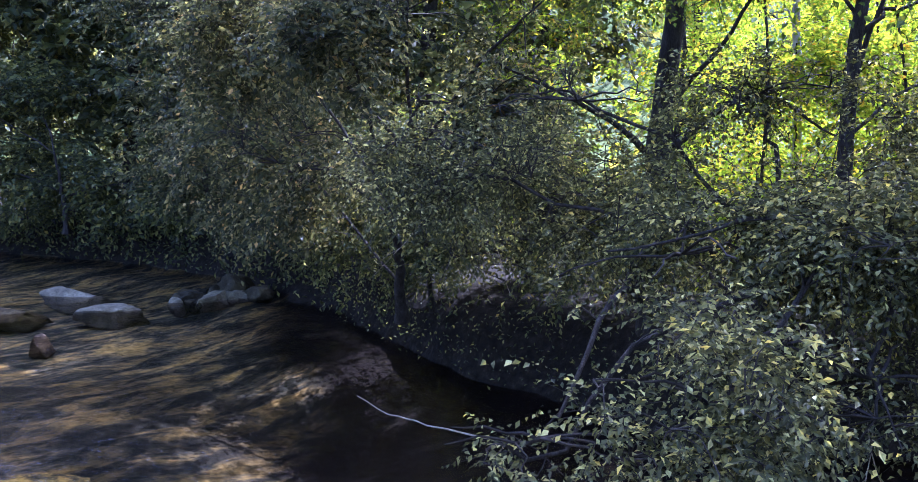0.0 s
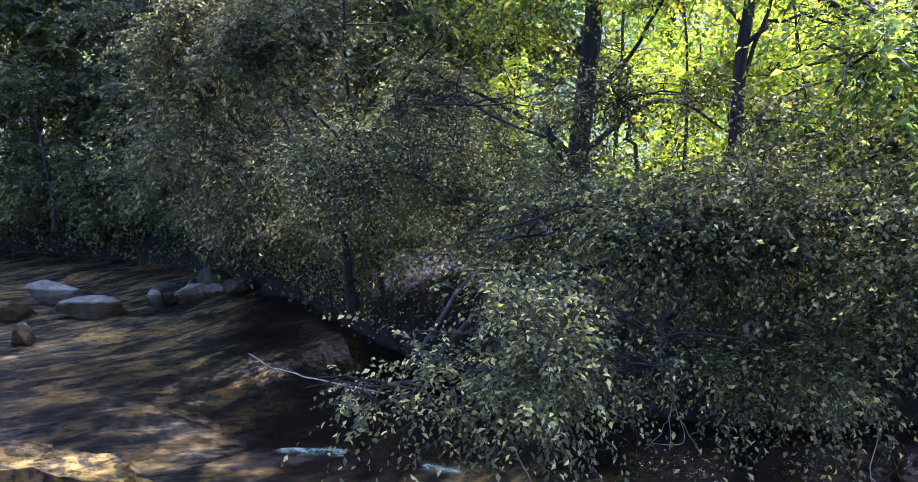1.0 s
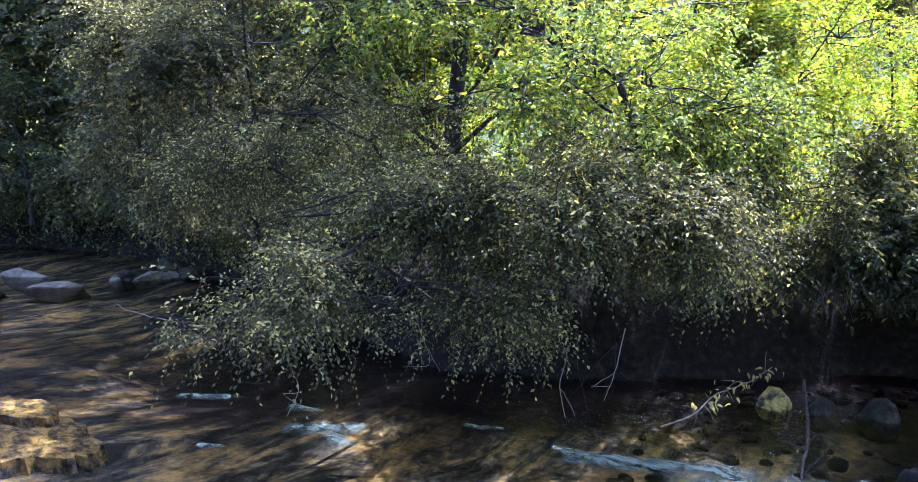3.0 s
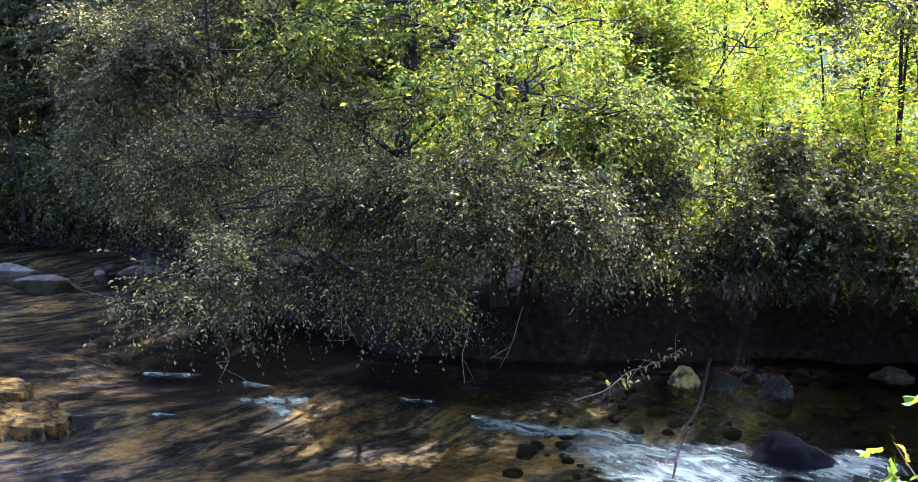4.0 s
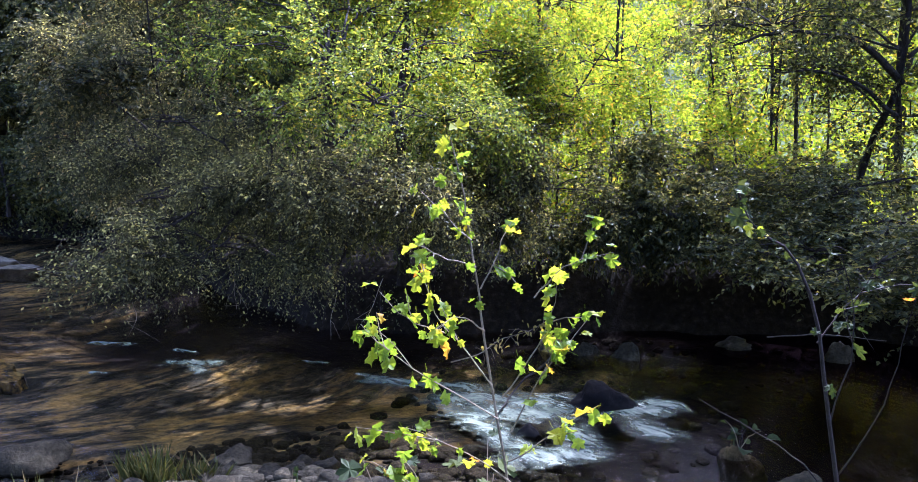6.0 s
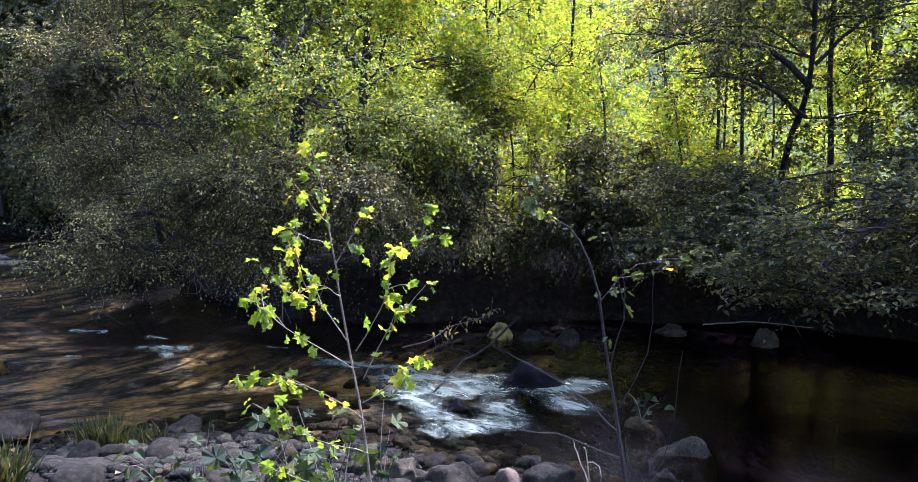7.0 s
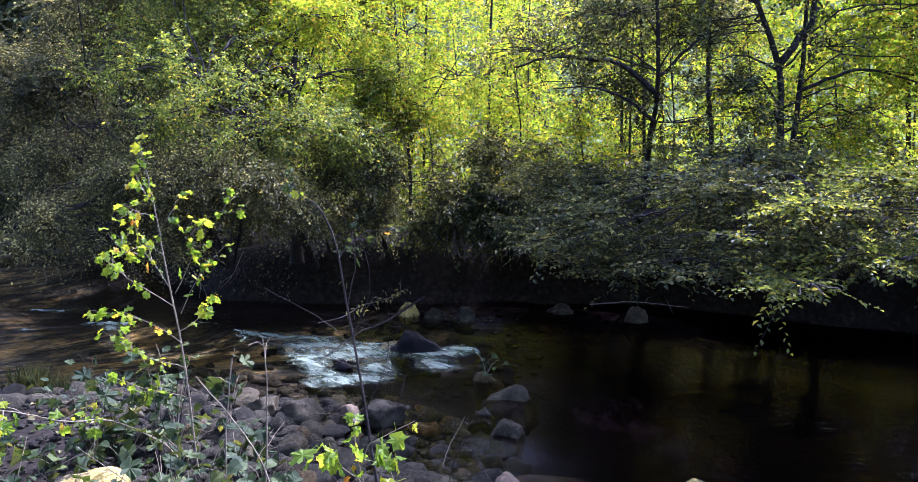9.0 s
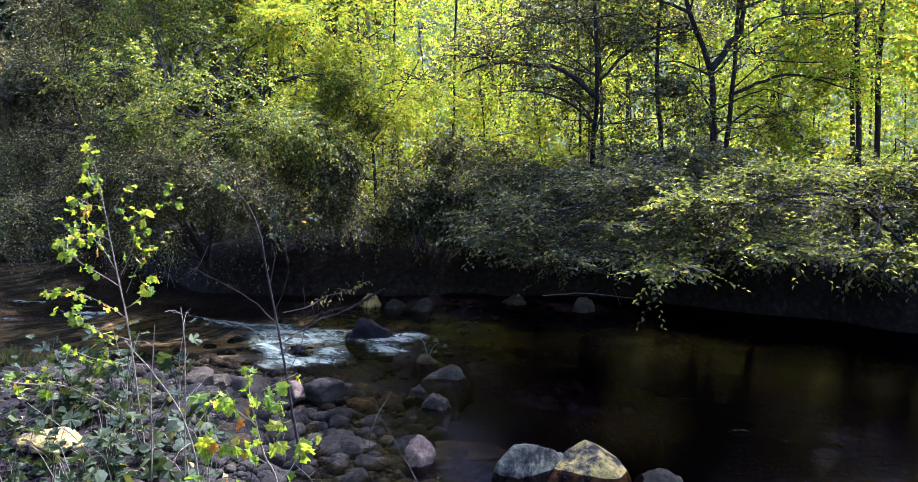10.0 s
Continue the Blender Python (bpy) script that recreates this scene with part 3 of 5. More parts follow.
# one crown with the bush below; brighter leaf colour stands for its sunlight
tree("alder", (4.3, 8.0, 0.7), [(4.3, 8.0, 0.7), (4.3, 6.6, 1.7), (4.26, 5.2, 2.5), (4.22, 4.6, 3.1), (4.12, 4.6, 3.53), (4.04, 4.6, 3.7), (3.86, 4.6, 3.86), (3.3, 4.6, 4.12)], 0.07,
     [([(4.2, 6.0, 2.9), (4.7, 5.2, 3.5), (5.0, 4.4, 3.7)], 0.025), ([(4.1, 5.0, 3.4), (3.4, 4.2, 3.7), (2.9, 3.6, 3.6)], 0.02)],
     [((3.0, 3.5, 3.55), (0.7, 0.7, 0.38)), ((4.0, 3.65, 3.6), (0.85, 0.75, 0.5)), ((4.7, 4.2, 3.4), (0.8, 0.8, 0.5)), ((4.3, 4.5, 4.3), (1.0, 0.9, 0.5), 0.36), ((3.0, 4.0, 4.25), (0.9, 0.9, 0.42), 0.34), ((5.2, 5.2, 3.4), (0.8, 0.8, 0.5)), ((2.1, 4.8, 4.4), (0.95, 0.9, 0.45), 1.1), ((2.6, 5.8, 5.9), (1.2, 0.9, 0.5), 0.9),
      ((2.0, 6.3, 5.1), (1.1, 0.9, 0.55)), ((3.6, 5.8, 5.0), (1.1, 0.9, 0.6)), ((5.6, 6.2, 4.4), (1.0, 0.8, 0.5)), ((1.3, 7.6, 4.9), (1.2, 0.9, 0.5)), ((2.4, 8.3, 6.3), (1.3, 0.7, 0.7)), ((3.5, 8.2, 6.0), (1.2, 0.7, 0.7)), ((4.6, 8.0, 5.7), (1.1, 0.7, 0.7)), ((1.2, 8.6, 6.4), (1.2, 0.7, 0.7))],
     3200, 13, 0.060, M_LEAF_ALDER, M_BARK, "leaning alder with bright green leaves over the stream", "tree", 73, spray=0.45)
tree("bush", (5.8, 8.3, 0.8), [(5.8, 8.3, 0.8), (5.7, 7.8, 1.8), (5.6, 7.0, 2.6)], 0.06, [],
     [((5.2, 6.3, 2.3), (1.3, 0.8, 0.8)), ((6.3, 6.5, 2.5), (1.2, 0.7, 0.8)), ((4.4, 6.2, 3.1), (1.2, 0.8, 0.7)), ((5.6, 6.5, 3.3), (1.3, 0.7, 0.6))],
     2100, 13, 0.062, M_LEAF_BUSH, M_BARK, "grey-green bush of small leaves over the far bank", "bush", 14, spray=0.4, droop=0.4)
tree("alder", (6.3, 8.5, 0.8), [(6.3, 8.5, 0.8), (6.3, 7.9, 2.6), (6.2, 7.2, 4.2), (6.1, 7.0, 6.0)], 0.045,
     [([(6.25, 7.6, 3.4), (5.6, 6.9, 4.3), (5.0, 6.4, 5.2)], 0.02), ([(6.25, 7.6, 3.2), (6.9, 7.2, 4.2), (7.4, 7.2, 5.0)], 0.02)],
     [((5.6, 6.5, 4.5), (0.9, 0.7, 0.6)), ((6.6, 6.8, 3.9), (0.8, 0.7, 0.55)), ((6.3, 7.1, 5.3), (1.0, 0.8, 0.7)), ((4.9, 6.2, 5.4), (0.9, 0.8, 0.6)), ((7.3, 7.3, 4.5), (0.8, 0.7, 0.7)), ((5.2, 6.2, 3.8), (0.6, 0.6, 0.4))],
     1300, 13, 0.065, M_LEAF_SUNNY, M_BARK, "sunlit alder with yellow-green leaves at the edge of the bank", "tree", 78, spray=0.42)
tree("bush", (8.4, 8.5, 0.8), [(8.4, 8.5, 0.8), (8.3, 8.0, 1.8), (8.2, 7.3, 2.5)], 0.06, [],
     [((7.6, 7.0, 2.1), (1.2, 0.9, 0.8)), ((8.8, 7.0, 2.0), (1.3, 0.9, 0.8)), ((8.2, 7.6, 2.8), (1.3, 0.8, 0.6)), ((10.2, 7.0, 1.9), (1.3, 1.0, 0.8))],
     2000, 13, 0.09, M_LEAF_DARK, M_BARK, "dark tangled bush on the far bank", "bush", 15, spray=0.4, droop=0.5)
tree("bush", (-0.8, 10.8, 0.8), [(-0.8, 10.8, 0.8), (-0.8, 9.9, 2.0), (-0.9, 8.8, 3.0)], 0.08, [],
     [((-1.0, 8.8, 3.1), (1.2, 0.9, 0.7)), ((-1.3, 8.6, 4.3), (1.2, 0.9, 0.7)), ((0.2, 8.6, 3.6), (1.2, 0.9, 0.8)), ((-2.4, 10.4, 3.0), (1.3, 1.2, 1.0)), ((-2.6, 10.8, 4.6), (1.4, 1.2, 0.9)), ((-3.0, 13, 3.2), (1.8, 1.6, 1.5))],
     3400, 13, 0.085, M_LEAF_BROWN, M_BARK, "shaded bush with thin browning autumn leaves", "bush", 4, spray=0.42, droop=0.35)
# one bush in two: dark leaf colour for shade here, lighter for sunlight next
tree("bush", (13.6, 5.6, 0.9), [(13.6, 5.6, 0.9), (12.6, 4.4, 1.9), (11.4, 3.0, 2.5)], 0.07,
     [([(13.4, 5.2, 1.1), (11.6, 2.9, 2.3), (10.4, 1.4, 2.4), (9.6, 0.6, 2.2)], 0.03), ([(12.6, 4.4, 1.9), (10.6, 3.4, 2.2), (9.2, 2.4, 2.0), (8.5, 1.7, 1.75)], 0.025)],
     [((8.75, 2.1, 1.85), (0.6, 0.7, 0.2)), ((9.5, 1.3, 2.25), (0.8, 0.7, 0.22)), ((10.0, 0.7, 2.6), (0.8, 0.7, 0.16)), ((9.0, 3.6, 1.9), (1.0, 1.0, 0.4)), ((10.2, 2.0, 2.65), (1.0, 0.9, 0.25)), ((10.1, 0.3, 1.8), (0.7, 0.5, 0.14)), ((11.0, 1.4, 2.1), (1.0, 0.7, 0.2)),
      ((9.4, 4.6, 2.5), (1.3, 1.1, 0.4)), ((11.4, 3.2, 2.9), (1.6, 1.2, 0.3)), ((9.5, 2.2, 1.5), (0.8, 0.7, 0.16)), ((10.8, 2.4, 1.7), (1.2, 0.8, 0.2)), ((9.6, 4.0, 1.65), (1.2, 0.9, 0.25)), ((12.2, 1.6, 2.35), (1.4, 0.9, 0.25)), ((12.8, 0.7, 2.3), (1.3, 0.5, 0.15)), ((11.2, 0.3, 2.35), (1.0, 0.5, 0.12)), ((12.6, 2.6, 1.7), (1.4, 0.8, 0.2))],
     2700, 14, 0.075, M_LEAF_DARK, M_BARK, "dark green bush with low flat boughs over the water", "bush", 5, spray=0.5, droop=0.14)
tree("bush", (15.6, 3.9, 0.9), [(15.6, 3.9, 0.9), (14.6, 2.6, 1.9), (13.4, 1.2, 2.5)], 0.04,
     [([(15.0, 3.1, 1.5), (13.0, 1.0, 2.4), (11.6, -0.3, 2.5), (10.7, -0.9, 2.4)], 0.03), ([(14.6, 2.2, 2.0), (14.2, 0.4, 2.4), (13.8, -1.0, 2.2)], 0.025)],
     [((11.5, -0.3, 2.72), (0.75, 0.5, 0.07), 0.5), ((10.75, -0.75, 2.48), (0.5, 0.4, 0.05), 0.3), ((10.0, -0.5, 2.2), (0.6, 0.3, 0.04), 0.2), ((11.3, -0.95, 2.03), (0.8, 0.22, 0.03), 0.3), ((12.3, -1.0, 1.95), (0.7, 0.22, 0.03), 0.22), ((10.3, -1.35, 1.84), (0.3, 0.5, 0.05), 0.24), ((13.4, 0.2, 2.75), (1.0, 0.6, 0.07), 0.45), ((14.0, -0.7, 2.1), (1.0, 0.4, 0.04), 0.3), ((15.2, 1.0, 2.7), (1.5, 1.2, 0.12), 0.6)],
     900, 14, 0.064, M_LEAF_BOUGH, M_BARK, "bush with level sunlit boughs of yellow-green leaves over the pool", "bush", 6, spray=0.45, droop=0.12)

# its wide high crown is unseen, added to shade the stream and bushes
tree("tree", (2.42, 9.35, 0.9), [(2.42, 9.35, 0.9), (2.4, 9.35, 3), (2.6, 9.4, 6), (2.6, 9.6, 12)], 0.18,
     [([(2.4, 9.3, 3.0), (1.6, 8.9, 3.5), (0.4, 8.6, 4.1)], 0.05), ([(2.4, 9.3, 3.1), (3.3, 8.9, 3.7), (4.2, 8.7, 3.3)], 0.045), ([(2.45, 9.3, 3.6), (3.0, 8.9, 4.4), (3.6, 8.6, 5.6)], 0.04)],
     [((2, 9, 9.4), (2.5, 2.5, 1.3)), ((4.8, 9.0, 10.0), (1.7, 1.4, 0.9)), ((2.7, 11.4, 10.3), (1.9, 1.5, 0.9)), ((4.7, 16.0, 10.2), (1.9, 1.7, 1.0)), ((4.2, 12, 11), (2.2, 2.0, 1.4)), ((5.2, 14.2, 11.6), (1.8, 1.8, 1.3)), ((2.4, 14, 11.6), (2.4, 2.2, 1.3)), ((0.6, 16.0, 11.6), (2.2, 2.0, 1.2))], 2500, 12, 0.17, M_LEAF_ALDER, M_BARK, "tall dark-barked tree with crooked lower limbs", "tree", 8)
# the two densest high blobs are unseen, added to shade the boughs below
tree("tree", (12.5, 5.6, 0.9), [(12.5, 5.6, 0.9), (12.55, 4.95, 3.0), (12.4, 4.75, 4.4), (11.9, 4.6, 5.6), (11.4, 4.5, 8)], 0.07,
     [([(12.42, 4.75, 4.4), (12.8, 4.8, 5.1), (13.0, 4.9, 5.8), (13.5, 4.9, 7.5)], 0.065), ([(12.9, 4.8, 5.4), (13.6, 4.7, 5.7), (14.5, 4.6, 5.8)], 0.03), ([(12.0, 4.6, 5.3), (11.2, 4.4, 5.6), (10.4, 4.3, 6.2)], 0.03), ([(12.4, 4.75, 4.3), (11.8, 4.5, 4.5), (11.2, 4.3, 4.4)], 0.022), ([(12.5, 4.8, 3.7), (13.2, 4.6, 4.0), (13.7, 4.5, 3.9)], 0.02), ([(11.9, 4.6, 5.7), (12.3, 4.5, 6.2), (12.5, 4.4, 6.8)], 0.025)],
     [((11.8, 4.6, 7), (2, 2, 1.2)), ((13.5, 5, 7.5), (2, 2, 1.2)), ((14.2, 4.6, 5.2), (1.0, 0.9, 0.6)), ((12.3, 4.3, 3.5), (1.0, 0.5, 0.45)), ((13.0, 4.3, 4.6), (1.0, 0.5, 0.4)), ((11.5, 4.2, 5.0), (1.0, 0.5, 0.4)), ((12.4, 4.3, 5.5), (0.8, 0.5, 0.3)), ((13.4, 4.4, 3.6), (0.9, 0.5, 0.4)), ((11.6, 4.2, 3.9), (0.9, 0.5, 0.4)), ((11.2, 3.8, 7.4), (1.6, 1.4, 0.7), 5), ((12.6, 5.2, 8.6), (1.8, 1.6, 0.8), 5)], 3100, 12, 0.075, M_LEAF_DARK, M_BARK, "forked dark-barked tree leaning over the stream", "tree", 9)
tree("tree", (12.9, 5.9, 0.9), [(12.9, 5.9, 0.9), (12.85, 5.3, 3.0), (12.9, 5.1, 5.0), (13.1, 5.2, 8)], 0.06,
     [([(12.9, 5.1, 4.0), (13.8, 4.9, 4.3), (14.9, 4.6, 4.0)], 0.035)],
     [((13.2, 5.2, 7.5), (1.6, 1.6, 1.0)), ((14.5, 4.7, 4.2), (1.2, 0.8, 0.5)), ((13.2, 4.8, 3.4), (1.0, 0.5, 0.5))], 900, 13, 0.075, M_LEAF_SUNNY, M_BARK, "dark tree with a long level bough beside its forked neighbour", "tree", 19)
tree("tree", (10.7, 7.0, 0.8), [(10.7, 7.0, 0.8), (10.6, 5.6, 3), (10.5, 4.6, 4.4), (10.2, 4.3, 8)], 0.06,
     [([(10.5, 4.7, 3.9), (9.75, 4.5, 4.4), (8.85, 4.3, 4.5), (8.2, 4.2, 4.3)], 0.05), ([(10.5, 4.8, 3.5), (9.6, 4.6, 4.0), (8.8, 4.4, 4.0)], 0.03), ([(10.5, 4.6, 4.2), (11.2, 4.5, 4.8), (12.0, 4.4, 5.0)], 0.03)],
     [((8.7, 4.3, 4.55), (1.1, 0.9, 0.55)), ((9.8, 4.4, 5.1), (1.5, 1.0, 0.5)), ((11.3, 4.6, 4.8), (1.4, 1.0, 0.8)), ((10.2, 4.6, 7), (1.6, 1.6, 1)), ((10.8, 5.0, 3.5), (1.6, 0.9, 0.5)), ((9.6, 5.8, 4.2), (1.5, 0.9, 0.5)), ((10.5, 6.6, 5.6), (1.6, 1.0, 0.7)), ((8.4, 5.2, 4.7), (0.9, 0.8, 0.4))], 1500, 13, 0.07, M_LEAF_DARK, M_BARK, "slim dark tree with arching boughs of dense leaves", "tree", 10, spray=0.45)

tree("tree", (3.95, 7.95, 0.8), [(3.95, 7.95, 0.8), (3.93, 7.9, 2.4), (3.98, 7.86, 4.0), (4.05, 7.9, 6.5), (4.2, 8.1, 10.5)], 0.10,
     [([(3.97, 7.9, 3.9), (4.35, 8.0, 4.9), (4.6, 8.0, 6.2)], 0.03), ([(3.95, 7.9, 3.3), (4.6, 7.9, 3.8), (5.3, 7.8, 4.0)], 0.022), ([(4.0, 7.9, 4.4), (3.5, 7.9, 5.2), (3.3, 7.9, 6.0)], 0.022)],
     [((4.4, 8.2, 6.6), (1.2, 0.9, 0.7)), ((3.0, 8.2, 5.5), (1.0, 0.7, 0.4)), ((5.2, 8.2, 4.6), (0.9, 0.7, 0.5))], 700, 12, 0.08, M_LEAF_SUNNY, M_BARK, "straight dark-barked tree at the edge of the far bank", "tree", 77, spray=0.45)
slim = [(7.9, 10.4, 0.04, 0), (11.0, 10.2, 0.04, 0), (11.6, 10.3, 0.045, 0), (11.25, 10.6, 0.03, 0), (5.9, 13.4, 0.09, 1), (6.8, 14.4, 0.08, 1), (15.5, 5.7, 0.06, 0), (6.4, 10.6, 0.04, 0)]
for i, (x, y, tr_r, pale) in enumerate(slim):
    z = float(height(x, y)) - 0.05
    r = np.random.default_rng(50 + i)
    dx, dy = r.normal(size=2) * 0.35
    tree("slim_tree", (x, y, z), [(x, y, z), (x + dx * 0.3, y + dy * 0.3, z + 3), (x + dx, y + dy, z + 7), (x + dx * 1.3, y + dy, z + 10)], tr_r, [],
         [((x + dx, y + dy, z + 6.5), (1.3, 1.3, 1.4)), ((x + dx + 0.3, y + dy, z + 9), (1.3, 1.3, 1.2)), ((x - 0.4, y + 0.3, z + 4.2), (0.9, 0.9, 0.7))],
         240, 11, 0.09, M_LEAF_SUNNY, M_BARK_PALE if pale else M_BARK, "slim pale-barked young tree with yellow-green leaves" if pale else "slim dark straight young tree with yellow-green leaves", "tree", 60 + i, group="slim trees on the far bank", twig_every=8)

tree("bush", (4.6, 8.2, 0.8), [(4.6, 8.2, 0.8), (4.6, 8.0, 1.2), (4.6, 7.6, 1.7)], 0.04, [],
     [((3.6, 7.3, 2.0), (1.2, 0.8, 0.35)), ((5.0, 7.2, 1.95), (1.2, 0.7, 0.35)), ((6.4, 7.3, 1.85), (1.2, 0.7, 0.35)), ((7.8, 7.4, 1.8), (1.2, 0.7, 0.35))],
     1100, 14, 0.095, M_LEAF_DARK, M_BARK, "low dark brush hanging over the bank's edge", "bush", 16, spray=0.4, droop=0.4)
tree("bush", (11.0, 7.8, 0.9), [(11.0, 7.8, 0.9), (11.0, 7.5, 1.3), (11.0, 7.1, 1.7)], 0.04, [],
     [((9.2, 7.2, 1.65), (1.2, 0.7, 0.35)), ((10.6, 6.9, 1.6), (1.2, 0.7, 0.4)), ((12.2, 6.0, 1.6), (1.2, 0.9, 0.45)), ((13.6, 4.8, 1.6), (1.2, 0.9, 0.45)), ((15.2, 3.8, 1.5), (1.3, 0.9, 0.5)), ((11.0, 7.4, 2.4), (1.5, 0.8, 0.7)), ((12.8, 6.6, 2.4), (1.5, 0.8, 0.8)), ((14.6, 5.4, 2.4), (1.5, 0.9, 0.8)), ((16.4, 4.2, 2.4), (1.5, 0.9, 0.8))],
     1600, 13, 0.11, M_LEAF_DARK, M_BARK, "low dark brush hanging over the bank's edge", "bush", 17, spray=0.4, droop=0.4)

# added brush; dark leaves stand in for the hollow's shade and block sun
tree("bush", (1.0, 12.0, 0.9), [(1.0, 12.0, 0.9), (1.0, 11.6, 1.2), (1.0, 11.2, 1.7)], 0.04, [],
     [((-0.4, 12.2, 2.0), (1.2, 0.9, 0.8)), ((0.9, 11.2, 1.9), (1.2, 0.6, 0.6)), ((2.2, 9.9, 2.0), (1.1, 0.7, 0.7)), ((-1.8, 14.2, 1.8), (1.2, 1.2, 0.9)), ((0.8, 11.7, 3.0), (1.5, 0.7, 1.1)), ((-0.6, 12.8, 3.0), (1.4, 0.7, 1.1)), ((2.2, 10.8, 3.0), (1.2, 0.6, 0.9)), ((1.2, 10.1, 1.5), (1.2, 0.6, 0.6)), ((0.1, 10.8, 1.7), (1.0, 0.5, 0.5)), ((-0.9, 11.8, 1.7), (1.0, 0.6, 0.6)), ((0.9, 12.4, 1.5), (1.6, 0.5, 0.6))],
     2500, 13, 0.08, M_LEAF_DARK, M_BARK, "dark brush added to fill and darken the shaded hollow", "bush", 18, spray=0.4, droop=0.5)

# upper boughs that join the bushes with the wood behind
tree("alder", (-0.4, 11.4, 0.8), [(-0.4, 11.4, 0.8), (-0.5, 10.2, 2.6), (-0.6, 9.0, 4.2), (-0.5, 8.4, 6.0)], 0.035,
     [([(-0.5, 9.8, 3.2), (0.3, 8.8, 4.2), (1.0, 8.2, 4.8)], 0.03), ([(-0.5, 9.8, 3.0), (-1.4, 9.0, 4.0), (-2.0, 8.6, 4.6)], 0.03)],
     [((-0.7, 9.6, 4.8), (1.5, 1.1, 0.8)), ((-0.3, 9.4, 6.4), (1.6, 1.2, 0.8)), ((-2.4, 10.6, 5.0), (1.5, 1.1, 0.8)), ((1.1, 9.2, 5.7), (1.0, 0.8, 0.5))],
     2200, 14, 0.065, M_LEAF_BUSH, M_BARK, "green alder spreading above the bushes", "tree", 71, spray=0.45)
# added alder; its crown stays out of view and blocks sun from the pool
tree("alder", (12.6, 8.6, 0.9), [(12.6, 8.6, 0.9), (12.5, 8.3, 3.0), (12.3, 8.0, 5.4), (12.6, 8.2, 8.2)], 0.07, [],
     [((12.2, 7.8, 7.2), (2.0, 1.6, 0.7)), ((11.0, 7.2, 6.9), (1.6, 1.2, 0.6)), ((13.2, 8.4, 8.2), (2.0, 1.8, 0.8)), ((13.8, 7.4, 7.2), (1.4, 1.2, 0.6)), ((13.0, 7.6, 7.9), (1.5, 1.2, 0.6), 2.6), ((14.2, 11.4, 8.8), (1.6, 1.3, 0.8), 1.6)],
     3300, 13, 0.092, M_LEAF_ALDER, M_BARK, "alder added with an unseen high crown to shade the pool", "tree", 74, spray=0.5)
tree("alder", (-3.4, 17.6, 0.6), [(-3.4, 17.6, 0.6), (-3.5, 16.8, 3.0), (-3.6, 16, 6.0)], 0.09, [],
     [((-3.5, 15.5, 4.6), (2.2, 1.8, 1.6)), ((-5.8, 17.8, 3.8), (2.0, 1.8, 1.8)), ((-3.0, 16.0, 7.0), (2.2, 2.0, 1.4)), ((-6.5, 18.5, 6.6), (2.2, 2.0, 1.5)), ((-4.6, 17.0, 2.2), (1.8, 1.4, 1.2))],
     2200, 13, 0.13, M_LEAF_BROWN, M_BARK, "shaded alder with dull browning leaves", "tree", 72, spray=0.6)

# added tree; its dark leaves stand in for a shaded, hazy hillside
tree("tree", (13.2, 15.8, 1.2), [(13.2, 15.8, 1.2), (13.3, 15.7, 4), (13.2, 15.8, 8)], 0.09, [],
     [((13.2, 15.6, 5.4), (1.8, 1.2, 1.1)), ((12.0, 16.0, 7.0), (1.8, 1.2, 1.1)), ((14.8, 16.0, 6.8), (2.0, 1.3, 1.2)), ((13.4, 15.8, 8.4), (1.8, 1.3, 0.9))],
     1300, 12, 0.11, M_LEAF_DARK, M_BARK, "dark dense tree added in place of a shaded distant hillside", "tree", 76, spray=0.6, twig_every=9)

# trees added on the right-hand bank to shade the pool
for i, (x, y, h) in enumerate([(16.5, 7.0, 9), (19, 4.5, 10), (21, 8, 11), (17.5, 10, 10), (23, 1.5, 10), (24, 6, 12)]):
    z = float(height(x, y)) - 0.1
    tree("bank_tree", (x, y, z), [(x, y, z), (x - 0.3, y - 0.3, z + h * 0.5), (x - 0.5, y - 0.4, z + h)], 0.065, [],
         [((x - 0.4, y - 0.5, z + h * 0.6), (2.4, 2.2, 1.4)), ((x - 0.3, y, z + h * 0.85), (2.3, 2.2, 1.5)), ((x - 1.0, y - 1.2, z + h * 0.45), (1.6, 1.5, 0.9))],
         430, 11, 0.15, M_LEAF_SUNNY, M_BARK, "leafy tree on the bank with yellow-green leaves", "tree", 440 + i, group="trees on the lower bank", spray=0.6, twig_every=10)

